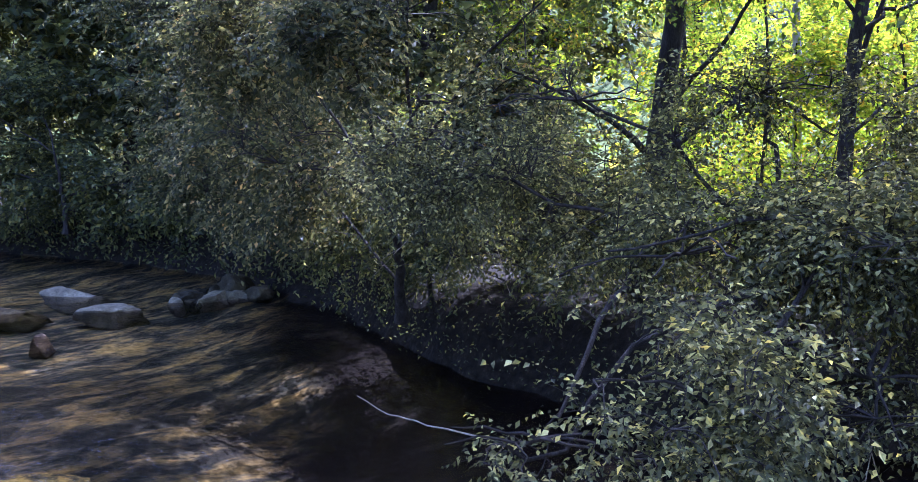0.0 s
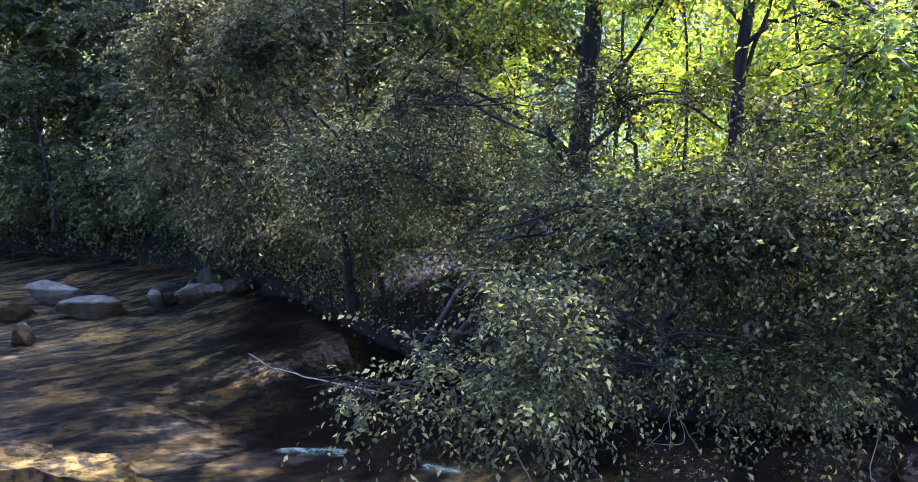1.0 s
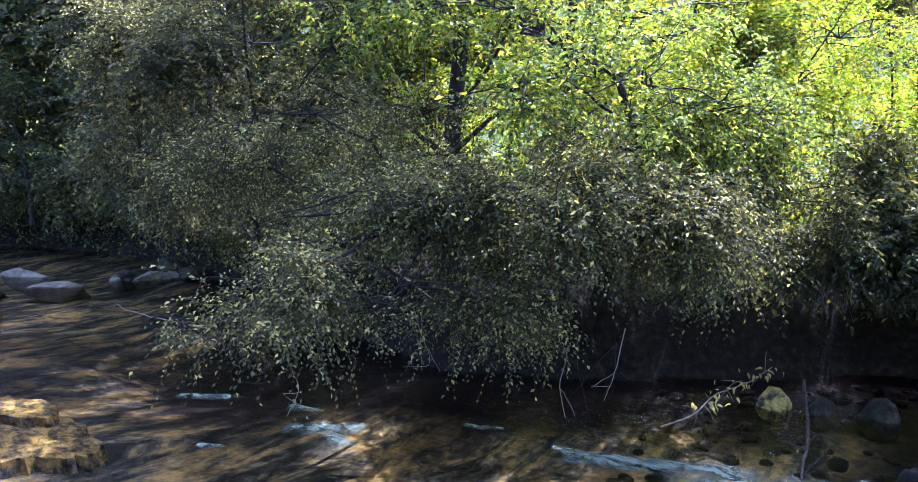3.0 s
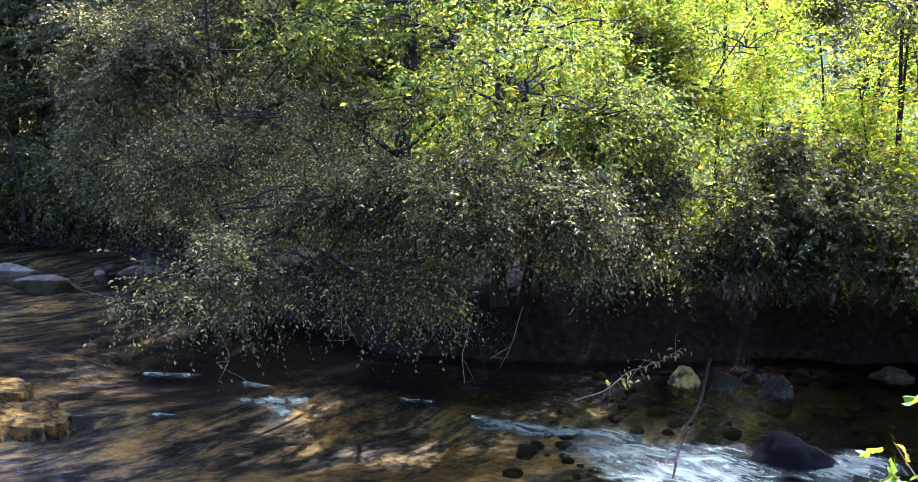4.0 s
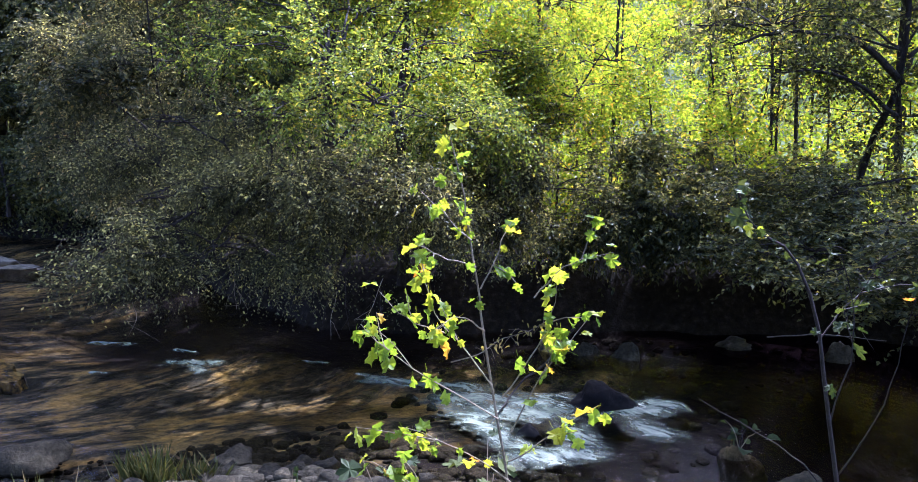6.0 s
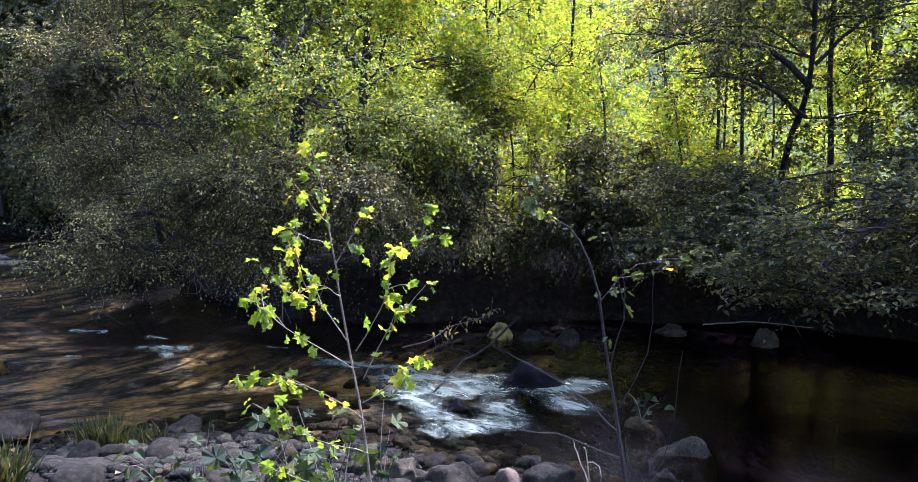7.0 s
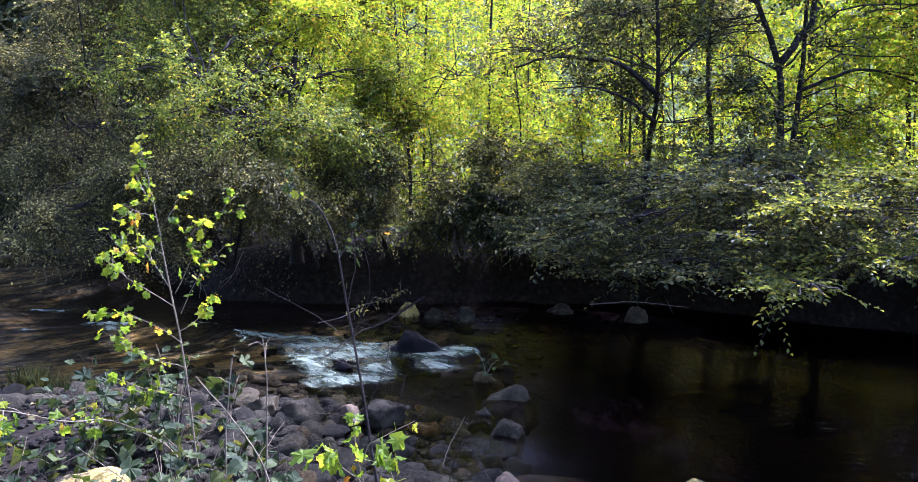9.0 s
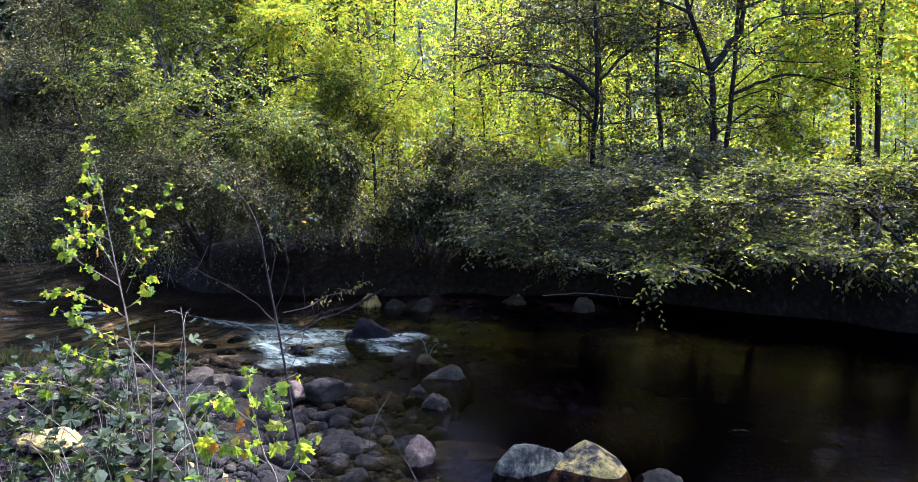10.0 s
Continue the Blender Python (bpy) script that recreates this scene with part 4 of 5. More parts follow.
# unseen tall trees added on the near bank, over and behind the way, to keep the open sky off the stream
for i, (x, y, h, crowns) in enumerate([(-7.5, 1.0, 11, [(-6.2, 2.6, 8.6), (-5.2, 5.2, 9.2), (-7.5, 7.0, 9.0)]), (-3.5, -4.5, 12, [(-2.4, -2.4, 9.4), (-0.4, -0.2, 10.4), (-3.6, 0.6, 10.0)]), (3.0, -7.5, 12, [(2.6, -5.6, 9.6), (1.6, -2.8, 10.6), (4.4, -6.2, 10.8)])]):
    z = float(height(x, y)) - 0.1
    tree("unseen_near_tree", (x, y, z), [(x, y, z), (x + 0.3, y + 0.3, z + h * 0.5), (x + 0.5, y + 0.8, z + h)], 0.2, [],
         [(c, (2.6, 2.6, 1.2)) for c in crowns], 900, 11, 0.19, M_LEAF_ALDER, M_BARK, "unseen tall tree added on the near bank to hold off the sky", "tree", 480 + i, group="trees of the near bank", spray=0.7, twig_every=10)

# young growth behind the far bank: leaf colours sunlit to the east, shaded under the hill
count = 0
r = np.random.default_rng(91)
while count < 54:
    x, y = r.uniform(-1.5, 34), r.uniform(9, 30)
    if count > 38:
        x, y = r.uniform(-24, -2), r.uniform(17, 36)
    away = float(shore(FAR, np.array(x), np.array(y)))
    if away < 1.6 or (7.2 < x < 12.5 and y < 13 and r.random() < 0.6):
        continue
    z = float(height(x, y)) - 0.05
    h = r.uniform(3.5, 7.5) + 0.12 * max(0, y - 12)
    dx, dy = r.normal(size=2) * 0.4
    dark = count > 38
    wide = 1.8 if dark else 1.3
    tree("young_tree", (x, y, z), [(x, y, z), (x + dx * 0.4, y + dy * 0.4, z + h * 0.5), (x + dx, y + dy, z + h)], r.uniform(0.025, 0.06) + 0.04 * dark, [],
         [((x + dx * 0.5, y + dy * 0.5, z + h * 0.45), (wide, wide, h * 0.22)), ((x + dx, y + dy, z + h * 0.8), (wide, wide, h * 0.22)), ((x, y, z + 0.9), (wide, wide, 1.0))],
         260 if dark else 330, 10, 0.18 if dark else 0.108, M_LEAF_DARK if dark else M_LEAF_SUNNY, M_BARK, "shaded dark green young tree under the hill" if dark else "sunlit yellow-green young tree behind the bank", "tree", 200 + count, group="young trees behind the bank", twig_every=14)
    count += 1

# leafy shrubs at the wood's edge
for i, (x, y, h) in enumerate([(5.2, 9.4, 4.2), (6.6, 9.2, 3.6), (7.2, 10.8, 5.2), (8.6, 10.4, 4.4), (9.9, 9.2, 3.2), (10.2, 11.6, 5.4), (12.2, 10.6, 5.0), (13.6, 9.4, 4.6), (14.9, 8.2, 4.2), (6.0, 11.6, 6.2), (4.0, 10.6, 5.6), (16.2, 9.6, 5.4), (17.5, 5.2, 4.2), (19.4, 3.4, 4.2), (18.6, 7.4, 5.2), (21.4, 5.4, 5.8)]):
    z = float(height(x, y)) - 0.05
    tree("shrub", (x, y, z), [(x, y, z), (x + 0.1, y - 0.1, z + h * 0.5), (x - 0.1, y, z + h)], 0.03, [],
         [((x, y, z + h * 0.25), (0.9, 0.8, h * 0.16)), ((x + 0.3, y - 0.2, z + h * 0.5), (1.1, 0.9, h * 0.16)), ((x - 0.3, y + 0.1, z + h * 0.75), (1.0, 0.9, h * 0.16)), ((x, y, z + h * 0.97), (0.7, 0.7, h * 0.10))],
         340, 11, 0.095, M_LEAF_SUNNY, M_BARK, "slender sunlit shrub with yellow-green leaves", "shrub", 640 + i, group="shrubs at the wood's edge", twig_every=6)

# brush added under the western slope; its dark leaves stand in for the shade there
tree("bush", (-11.5, 22.6, 0.9), [(-11.5, 22.6, 0.9), (-11.4, 22.4, 2.0), (-11.5, 22.2, 3.2)], 0.08, [],
     [((-9.6, 22.4, 2.2), (1.8, 1.0, 1.4)), ((-11.8, 23.0, 2.4), (1.8, 1.0, 1.6)), ((-14.0, 24.0, 2.4), (2.0, 1.0, 1.6)), ((-16.5, 25.4, 2.6), (2.2, 1.0, 1.8)), ((-7.4, 21.2, 2.2), (1.5, 1.0, 1.2)), ((-12.5, 23.5, 4.6), (2.6, 1.2, 1.6)), ((-16.5, 25.4, 5.0), (2.6, 1.2, 1.8))],
     1700, 11, 0.18, M_LEAF_DARK, M_BARK, "tall dark brush under the western slope", "bush", 24, spray=0.7)

# tall trees added to shade the upper stream and hide the sky; leaf colours dark in the west for shade
for i, (x, y, h) in enumerate([(-6.5, 23, 14), (-1.0, 21, 15), (2.5, 25, 16), (-11, 26, 14), (-15.5, 29, 14), (-20, 25, 13), (-1.5, 31, 17), (-5, 27, 16), (-9, 31, 16), (9, 30, 14), (15, 27, 13), (21, 24, 13), (26, 20, 13)]):
    z = float(height(x, y)) - 0.1
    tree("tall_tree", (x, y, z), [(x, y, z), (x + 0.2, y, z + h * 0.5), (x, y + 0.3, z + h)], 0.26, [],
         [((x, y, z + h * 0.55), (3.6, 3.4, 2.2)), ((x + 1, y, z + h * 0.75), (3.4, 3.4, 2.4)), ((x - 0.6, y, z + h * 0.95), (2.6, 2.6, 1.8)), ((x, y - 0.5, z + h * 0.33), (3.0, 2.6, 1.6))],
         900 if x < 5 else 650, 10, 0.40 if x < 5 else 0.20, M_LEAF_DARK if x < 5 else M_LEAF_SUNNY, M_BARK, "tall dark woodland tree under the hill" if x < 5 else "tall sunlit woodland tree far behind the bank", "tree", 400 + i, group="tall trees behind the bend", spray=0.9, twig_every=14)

# far woods on the slopes, too distant to tell apart; the western leaves are dark for shade
r = np.random.default_rng(5)
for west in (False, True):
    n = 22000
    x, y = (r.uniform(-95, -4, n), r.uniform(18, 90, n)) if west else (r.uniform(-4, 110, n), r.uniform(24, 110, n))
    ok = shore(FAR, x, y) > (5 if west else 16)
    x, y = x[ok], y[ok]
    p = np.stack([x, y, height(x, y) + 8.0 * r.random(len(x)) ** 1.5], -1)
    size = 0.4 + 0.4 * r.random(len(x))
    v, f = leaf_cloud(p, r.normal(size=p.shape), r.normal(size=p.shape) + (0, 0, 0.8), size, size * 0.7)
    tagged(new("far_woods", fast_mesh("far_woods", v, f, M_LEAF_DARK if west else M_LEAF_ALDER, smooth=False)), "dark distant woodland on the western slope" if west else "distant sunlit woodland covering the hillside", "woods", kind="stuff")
# unseen leaves added on the near slope, dense enough to block the low sky
n = 40000
x, y = r.uniform(-50, 60, n), r.uniform(-50, 26, n)
ok = shore(NEAR, x, y) < -14
x, y = x[ok], y[ok]
p = np.stack([x, y, height(x, y) + 15.0 * r.random(len(x)) ** 1.1], -1)
size = 0.4 + 0.4 * r.random(len(x))
v, f = leaf_cloud(p, r.normal(size=p.shape), r.normal(size=p.shape) + (0, 0, 0.8), size, size * 0.7)
tagged(new("near_woods", fast_mesh("near_woods", v, f, M_LEAF_DARK, smooth=False)), "unseen woodland added on the near slope to hold off the sky", "woods", kind="stuff")

# tangled undergrowth on the banks; leaf colours dark where shaded, bright where sunlit
def undergrowth(name, n, lo, hi, line, sign, box, tall, leaf, mat, seed, label):
    r = np.random.default_rng(seed)
    x, y = r.uniform(box[0], box[1], n), r.uniform(box[2], box[3], n)
    d = sign * shore(line, x, y)
    ok = (d > lo) & (d < hi)
    x, y = x[ok], y[ok]
    hump = 0.55 + 0.45 * waves(x, y, 2.2, seed)
    p = np.stack([x, y, np.maximum(height(x, y), 0.12) + tall * hump * r.random(len(x)) ** 0.8], -1)
    size = leaf * r.uniform(0.6, 1.2, len(x))
    v, f = leaf_cloud(p, r.normal(size=p.shape) + (0, 0, -0.3), r.normal(size=p.shape) * 0.6 + (0, 0, 0.8), size, size * 0.5)
    return tagged(new(name, fast_mesh(name, v, f, mat, smooth=False)), label, "plants", kind="stuff")


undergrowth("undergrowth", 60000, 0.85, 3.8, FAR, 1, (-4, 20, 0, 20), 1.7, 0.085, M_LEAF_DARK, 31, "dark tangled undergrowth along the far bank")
# leaves added to break up the bank's edge in the shaded hollow
undergrowth("undergrowth", 6000, -0.3, 0.8, FAR, 1, (-3, 4, 7.2, 15.5), 1.5, 0.06, M_LEAF_DARK, 35, "dark leaves added over the bank's edge in the shaded hollow")
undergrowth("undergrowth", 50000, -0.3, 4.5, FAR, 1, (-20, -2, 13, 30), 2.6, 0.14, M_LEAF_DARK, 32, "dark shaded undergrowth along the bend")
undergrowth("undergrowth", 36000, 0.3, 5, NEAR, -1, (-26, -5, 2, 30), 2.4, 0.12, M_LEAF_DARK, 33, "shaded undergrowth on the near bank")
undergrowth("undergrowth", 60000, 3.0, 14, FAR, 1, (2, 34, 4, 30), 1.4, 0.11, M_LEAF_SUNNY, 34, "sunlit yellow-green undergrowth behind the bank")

# ---------------------------------------------------------------- rocks and gravel
def ball(level):
    bm = bmesh.new()
    bmesh.ops.create_icosphere(bm, subdivisions=level, radius=1.0)
    v = np.array([q.co[:] for q in bm.verts])
    f = np.array([[q.index for q in fc.verts] for fc in bm.faces])
    bm.free()
    return v, f


BALLS = {k: ball(k) for k in (1, 2, 4)}


def stone(seed, level, rough=0.16, cuts=4):
    """A water-worn stone of about unit radius: cut flat on some sides, then uneven."""
    r = np.random.default_rng(seed)
    v, f = BALLS[level]
    v = v.copy()
    for _ in range(cuts):
        d = unit(r.normal(size=3))
        over = v @ d - r.uniform(0.5, 0.86)
        v -= np.maximum(over, 0)[:, None] * d * 0.97
    off = r.uniform(-50, 50, 3)
    k = np.array([1 + rough * (noise.noise(Vector(q * 1.3 + off)) + 0.45 * noise.noise(Vector(q * 3.4 + off)) + (0.2 * noise.noise(Vector(q * 9 + off)) if level > 2 else 0)) for q in v])
    return v * k[:, None], f


def rock(at, size, seed, label, mat=None, turn=0.0, tilt=0.0, name="rock", group="", slab=False, blocky=0):
    v, f = stone(seed, 4, 0.26, 7)
    r = np.random.default_rng(seed + 900)
    for _ in range(blocky):          # broken faces with sharp edges between them
        n = unit(r.normal(size=3) * (1, 1, 0.8) + (0, 0, 0.15))
        v = v - np.maximum(0, v @ n - r.uniform(0.52, 0.74))[:, None] * n * 0.93
    if slab:
        v[:, 2] = np.where(v[:, 2] > 0.15, 0.15 + (v[:, 2] - 0.15) * 0.22, v[:, 2])
    top, low = at[2] + size[2] * 0.5, min(at[2] - size[2] * 0.5, float(height(at[0], at[1])) - 0.04)
    lo, hi = v[:, 2].min(), v[:, 2].max()
    v[:, 2] = ((v[:, 2] - lo) / (hi - lo) - 0.5) * 2
    grow = max(0.0, (top - low) / size[2] - 1.0)
    v[:, :2] *= (1 + 0.2 * grow * (0.5 - 0.5 * v[:, 2:3]))
    size, at = (size[0] * 1.15, size[1] * 1.15, top - low), (at[0], at[1], (top + low) / 2)
    ob = new(name, fast_mesh(name, v * np.array(size) * 0.5, f, mat or M_ROCK))
    ob.matrix_world = pose(*at, tilt, 0, turn)
    return tagged(ob, label, "rock", group)


rock((8.80, -1.62, 0.10), (0.66, 0.50, 0.40), 21, "grey lichen-blotched boulder at the water's edge", M_ROCK_LICHEN, 15, 8, blocky=11)
rock((9.44, -1.62, 0.06), (0.98, 0.62, 0.32), 22, "sunlit ochre-stained boulder at the water's edge", M_ROCK_OCHRE, -10, -6, blocky=10)
rock((10.0, -1.9, 0.0), (0.45, 0.4, 0.2), 23, "low dark boulder at the water's edge")
rock((7.80, -1.45, 0.12), (0.24, 0.2, 0.26), 24, "small upright tan stone in the shallows", M_ROCK_TAN)
rock((7.99, 1.45, 0.05), (0.58, 0.40, 0.26), 25, "flat grey rock standing out of the stream")
rock((7.91, 0.20, 0.04), (0.36, 0.30, 0.22), 26, "small dark rock standing out of the stream")
rock((7.62, 0.9, 0.0), (0.34, 0.26, 0.14), 27, "low dark rock in the shallows")
rock((8.2, -0.95, -0.18), (0.85, 0.5, 0.2), 28, "flat brown slab lying under shallow water", M_ROCK, slab=True)
rock((7.72, 2.2, 0.04), (0.40, 0.3, 0.20), 29, "mossy grey rock in the stream")
rock((6.65, 3.85, 0.10), (0.62, 0.48, 0.42), 30, "dark wet boulder splitting the white water", M_ROCK_WET)
rock((5.68, 2.92, 0.02), (0.30, 0.24, 0.18), 31, "dark wet rock in the white water", M_ROCK_WET)
rock((7.41, 6.1, 0.08), (0.44, 0.34, 0.30), 32, "grey stone at the foot of the far bank", M_COBBLE, group="stones at the far bank")
rock((6.84, 6.35, 0.06), (0.46, 0.34, 0.22), 33, "grey stone at the foot of the far bank", M_COBBLE, group="stones at the far bank")
rock((10.49, 5.9, 0.10), (0.36, 0.3, 0.34), 34, "grey stone at the foot of the far bank", group="stones at the far bank")
rock((6.30, 6.55, 0.10), (0.38, 0.32, 0.30), 35, "pale yellow rounded stone catching the sun", M_ROCK_OCHRE)
rock((9.2, 6.7, 0.05), (0.5, 0.4, 0.24), 36, "grey stone at the foot of the far bank", group="stones at the far bank")
rock((5.60, 0.35, 0.16), (0.46, 0.40, 0.40), 37, "rounded grey boulder on the gravel bar")
rock((5.20, 0.55, 0.16), (0.42, 0.36, 0.32), 38, "dark rounded boulder on the gravel bar")
rock((4.82, 0.95, 0.14), (0.44, 0.36, 0.30), 39, "grey rounded boulder on the gravel bar")
rock((6.17, 0.50, 0.14), (0.24, 0.22, 0.2), 40, "small reddish stone on the gravel bar", M_ROCK_TAN)
rock((6.52, 0.55, 0.13), (0.42, 0.32, 0.26), 41, "dark brown stone on the gravel bar")
rock((6.95, -1.0, 0.0), (0.6, 0.4, 0.16), 42, "grey slab lying in the gravel", M_COBBLE)
rock((4.55, -2.15, 0.48), (0.56, 0.36, 0.2), 43, "sunlit yellow stone among the weeds", M_ROCK_OCHRE)
rock((2.72, 1.95, 0.10), (0.42, 0.34, 0.24), 44, "rounded grey stone at the water's edge")
rock((0.76, 1.95, 0.10), (0.66, 0.50, 0.36), 45, "pale grey rock at the water's edge")
rock((2.5, 0.15, 0.30), (0.7, 0.5, 0.34), 46, "mossy rock on the gravel bar")
rock((-7.0, 15.6, 0.03), (1.1, 0.6, 0.16), 47, "pale flat slab in the upper stream", M_ROCK_PALE, 8, 4, slab=True)
rock((-8.8, 17.4, 0.08), (1.3, 0.8, 0.22), 48, "pale slab in the upper stream", M_ROCK_PALE, -12, 5)
rock((-9.2, 15.4, -0.02), (1.8, 1.0, 0.24), 49, "dark low boulder in the upper stream")
rock((-5.1, 17.6, 0.20), (0.8, 0.6, 0.5), 50, "grey stone at the bend of the stream")
rock((-4.4, 17.0, 0.10), (0.6, 0.5, 0.36), 51, "grey stone at the bend of the stream")
rock((-7.25, 13.15, 0.0), (0.34, 0.26, 0.14), 52, "small yellow stone in the upper stream", M_ROCK_TAN)

r = np.random.default_rng(530)


def shelf(at, size, turn, seed, label, mat):
    """A broad flat slab of bedrock, awash: a ragged outline, a pitted top in low ledges, and a broken edge."""
    r = np.random.default_rng(seed)
    n, rings = 72, 15
    off = r.uniform(-40, 40, 3)
    v = [(0.0, 0.0, 0.0)]
    for k in range(1, rings + 1):
        q = k / (rings - 3) if k <= rings - 3 else 1 + 0.04 * (k - rings + 3)
        for i in range(n):
            a = 2 * math.pi * i / n
            e = np.array([math.cos(a), math.sin(a), 0])
            edge = 1 + 0.34 * noise.noise(Vector(e * 1.5 + off)) + 0.16 * noise.noise(Vector(e * 5 + off)) + 0.07 * noise.noise(Vector(e * 14 + off))
            p = e * q * edge * (size[0], size[1], 0) * 0.5
            v.append((p[0], p[1], 0.0 if k <= rings - 3 else -0.085 * (k - rings + 3)))
    v = np.array(v)
    for i, p in enumerate(v):
        h = noise.noise(Vector(p * 2.2 + off)) * 0.05 + noise.noise(Vector(p * 6 + off)) * 0.022 + noise.noise(Vector(p * 17 + off)) * 0.010
        v[i, 2] += h * 0.24
    f = [(0, 1 + i, 1 + (i + 1) % n, 1 + (i + 1) % n) for i in range(n)]
    for k in range(rings - 1):
        f += [(1 + k * n + i, 1 + (k + 1) * n + i, 1 + (k + 1) * n + (i + 1) % n, 1 + k * n + (i + 1) % n) for i in range(n)]
    tri = np.array([(a, b, c) for a, b, c, d in f[:n]] + [t for a, b, c, d in f[n:] for t in ((a, b, c), (a, c, d))])
    ob = new("rock_shelf", fast_mesh("rock_shelf", v, tri, mat, smooth=False))
    ob.matrix_world = pose(*at, r.uniform(-1.5, 1.5), r.uniform(-1.5, 1.5), turn)
    return tagged(ob, label, "rock", "golden slabs in the shallows")


for i, (x, y, z, sx, sy, turn) in enumerate([(-3.1, 6.85, -0.085, 1.5, 0.6, -28), (-2.3, 6.1, -0.20, 1.9, 0.8, -36), (-4.0, 7.1, -0.09, 1.3, 0.7, -20), (-2.9, 5.9, -0.20, 1.5, 0.8, -40)]):
    shelf((x, y, z), (sx, sy), turn, 531 + i, "golden bedrock slab lying awash in the shallows", M_ROCK_GOLD)
r = np.random.default_rng(530)
for i in range(18):
    x, y = -6.3 + 1.6 * r.random(), 16.4 + 1.9 * r.random()
    s = r.uniform(0.2, 0.55)
    rock((x, y, r.uniform(-0.04, 0.10)), (s * 1.5, s * 1.1, s * 0.6), 560 + i, "grey stone in the rubble at the bend", M_ROCK_PALE if i % 3 == 0 else M_ROCK, r.uniform(0, 180), group="rubble at the bend")

# foam where the stream runs over stones
FROTH_GLINTS = [((3.7, 4.9), (5.2, 4.45), 0.19), ((4.9, 4.1), (5.9, 3.85), 0.46), ((5.15, 3.5), (6.05, 3.55), 0.40), ((5.1, 3.2), (5.4, 2.6), 0.24), ((5.6, 2.15), (6.15, 2.25), 0.28), ((6.15, 2.9), (6.2, 2.4), 0.28), ((5.4, 2.6), (5.7, 2.2), 0.22),
         ((6.75, 3.5), (7.35, 3.75), 0.32), ((6.9, 3.1), (7.1, 2.8), 0.26), ((3.5, 5.1), (3.9, 4.95), 0.07),
         ((0.7, 5.75), (1.35, 5.75), 0.16), ((1.15, 5.6), (1.3, 5.25), 0.14), ((0.5, 6.5), (0.8, 6.4), 0.09), ((-1.0, 6.9), (-0.4, 6.9), 0.11), ((-0.2, 5.2), (0.0, 5.2), 0.05), ((2.6, 5.8), (3.0, 5.7), 0.06)]
# foam-coloured flecks on the pool, standing in for glints on its ripples
r = np.random.default_rng(540)
for x, y in ((10.9, 0.45), (11.3, 0.35), (10.45, 0.6), (10.1, -0.1), (11.25, -0.6), (11.7, -1.05)):
    for _ in range(2):
        a = np.array([x, y]) + r.normal(size=2) * 0.12
        FROTH_GLINTS.append((tuple(a), tuple(a + (r.uniform(0.03, 0.10), r.uniform(-0.03, 0.01))), r.uniform(0.02, 0.032)))


def froth_glints(x, y):
    k = np.zeros_like(x)
    for a, b, rad in FROTH_GLINTS:
        dx, dy = b[0] - a[0], b[1] - a[1]
        t = np.clip(((x - a[0]) * dx + (y - a[1]) * dy) / (dx * dx + dy * dy), 0, 1)
        d = np.hypot(x - a[0] - t * dx, y - a[1] - t * dy)
        k = np.maximum(k, 1 - d / (rad * 1.8))
    return np.maximum(k, 0)


xs, ys = np.arange(-1.6, 12.4, 0.05), np.arange(-1.4, 7.6, 0.05)
v, f = sheet(xs, ys, lambda x, y: water_z(x, y) + 0.006 + froth_glints(x, y) * (0.035 + 0.03 * waves(x, y, 9, 21) + 0.012 * waves(x, y, 26, 22)))
k = froth_glints(v[:, 0], v[:, 1])
keep = (k[f] > 0).any(1)
me = fast_mesh("white_water", v, f[keep], foam_material())
at = me.attributes.new("froth_glints", "FLOAT", "POINT")
at.data.foreach_set("value", (k * np.where(v[:, 0] > 9, 0.36, 0.5)).astype(np.float32))
tagged(new("white_water", me), "white foam over stones, with flecks for glints on the pool", "rapids", kind="structure")


# ---------------------------------------------------------------- saplings, weeds, sticks
def lobed_leaf(name, seed, mat, size=0.12, lobes=5):
    """A maple-like leaf with its stalk, cupped at the rib; base at the origin, pointing along +Y."""
    r = np.random.default_rng(seed)
    ang = np.linspace(-140, 140, lobes * 4 + 1)
    pts = []
    for i, a in enumerate(ang):
        lobe = (1 + math.cos(2 * math.pi * i / 4)) / 2
        rad = (0.36 + 0.18 * lobe) * (1 - 0.18 * abs(a) / 140) * r.uniform(0.8, 1.15)
        pts.append((rad * math.sin(radians(a)), 0.42 + rad * math.cos(radians(a))))
    bend, cup = r.uniform(-0.8, 0.1), r.uniform(0.05, 0.4)
    v = [(0, 0.42, 0)] + [(x, y, cup * abs(x) + bend * (y - 0.1) ** 2 * 0.6 + r.normal() * 0.06) for x, y in pts]
    n = len(pts)
    f = [(0, i + 1, i + 2) for i in range(n - 1)] + [(0, n, 1)]
    b = len(v)
    v += [(-0.012, -0.35, 0.05), (0.012, -0.35, 0.05), (0, 0.42, 0.004)]
    f.append((b, b + 1, b + 2))
    return fast_mesh(name, np.array(v) * size, f, mat, smooth=False)


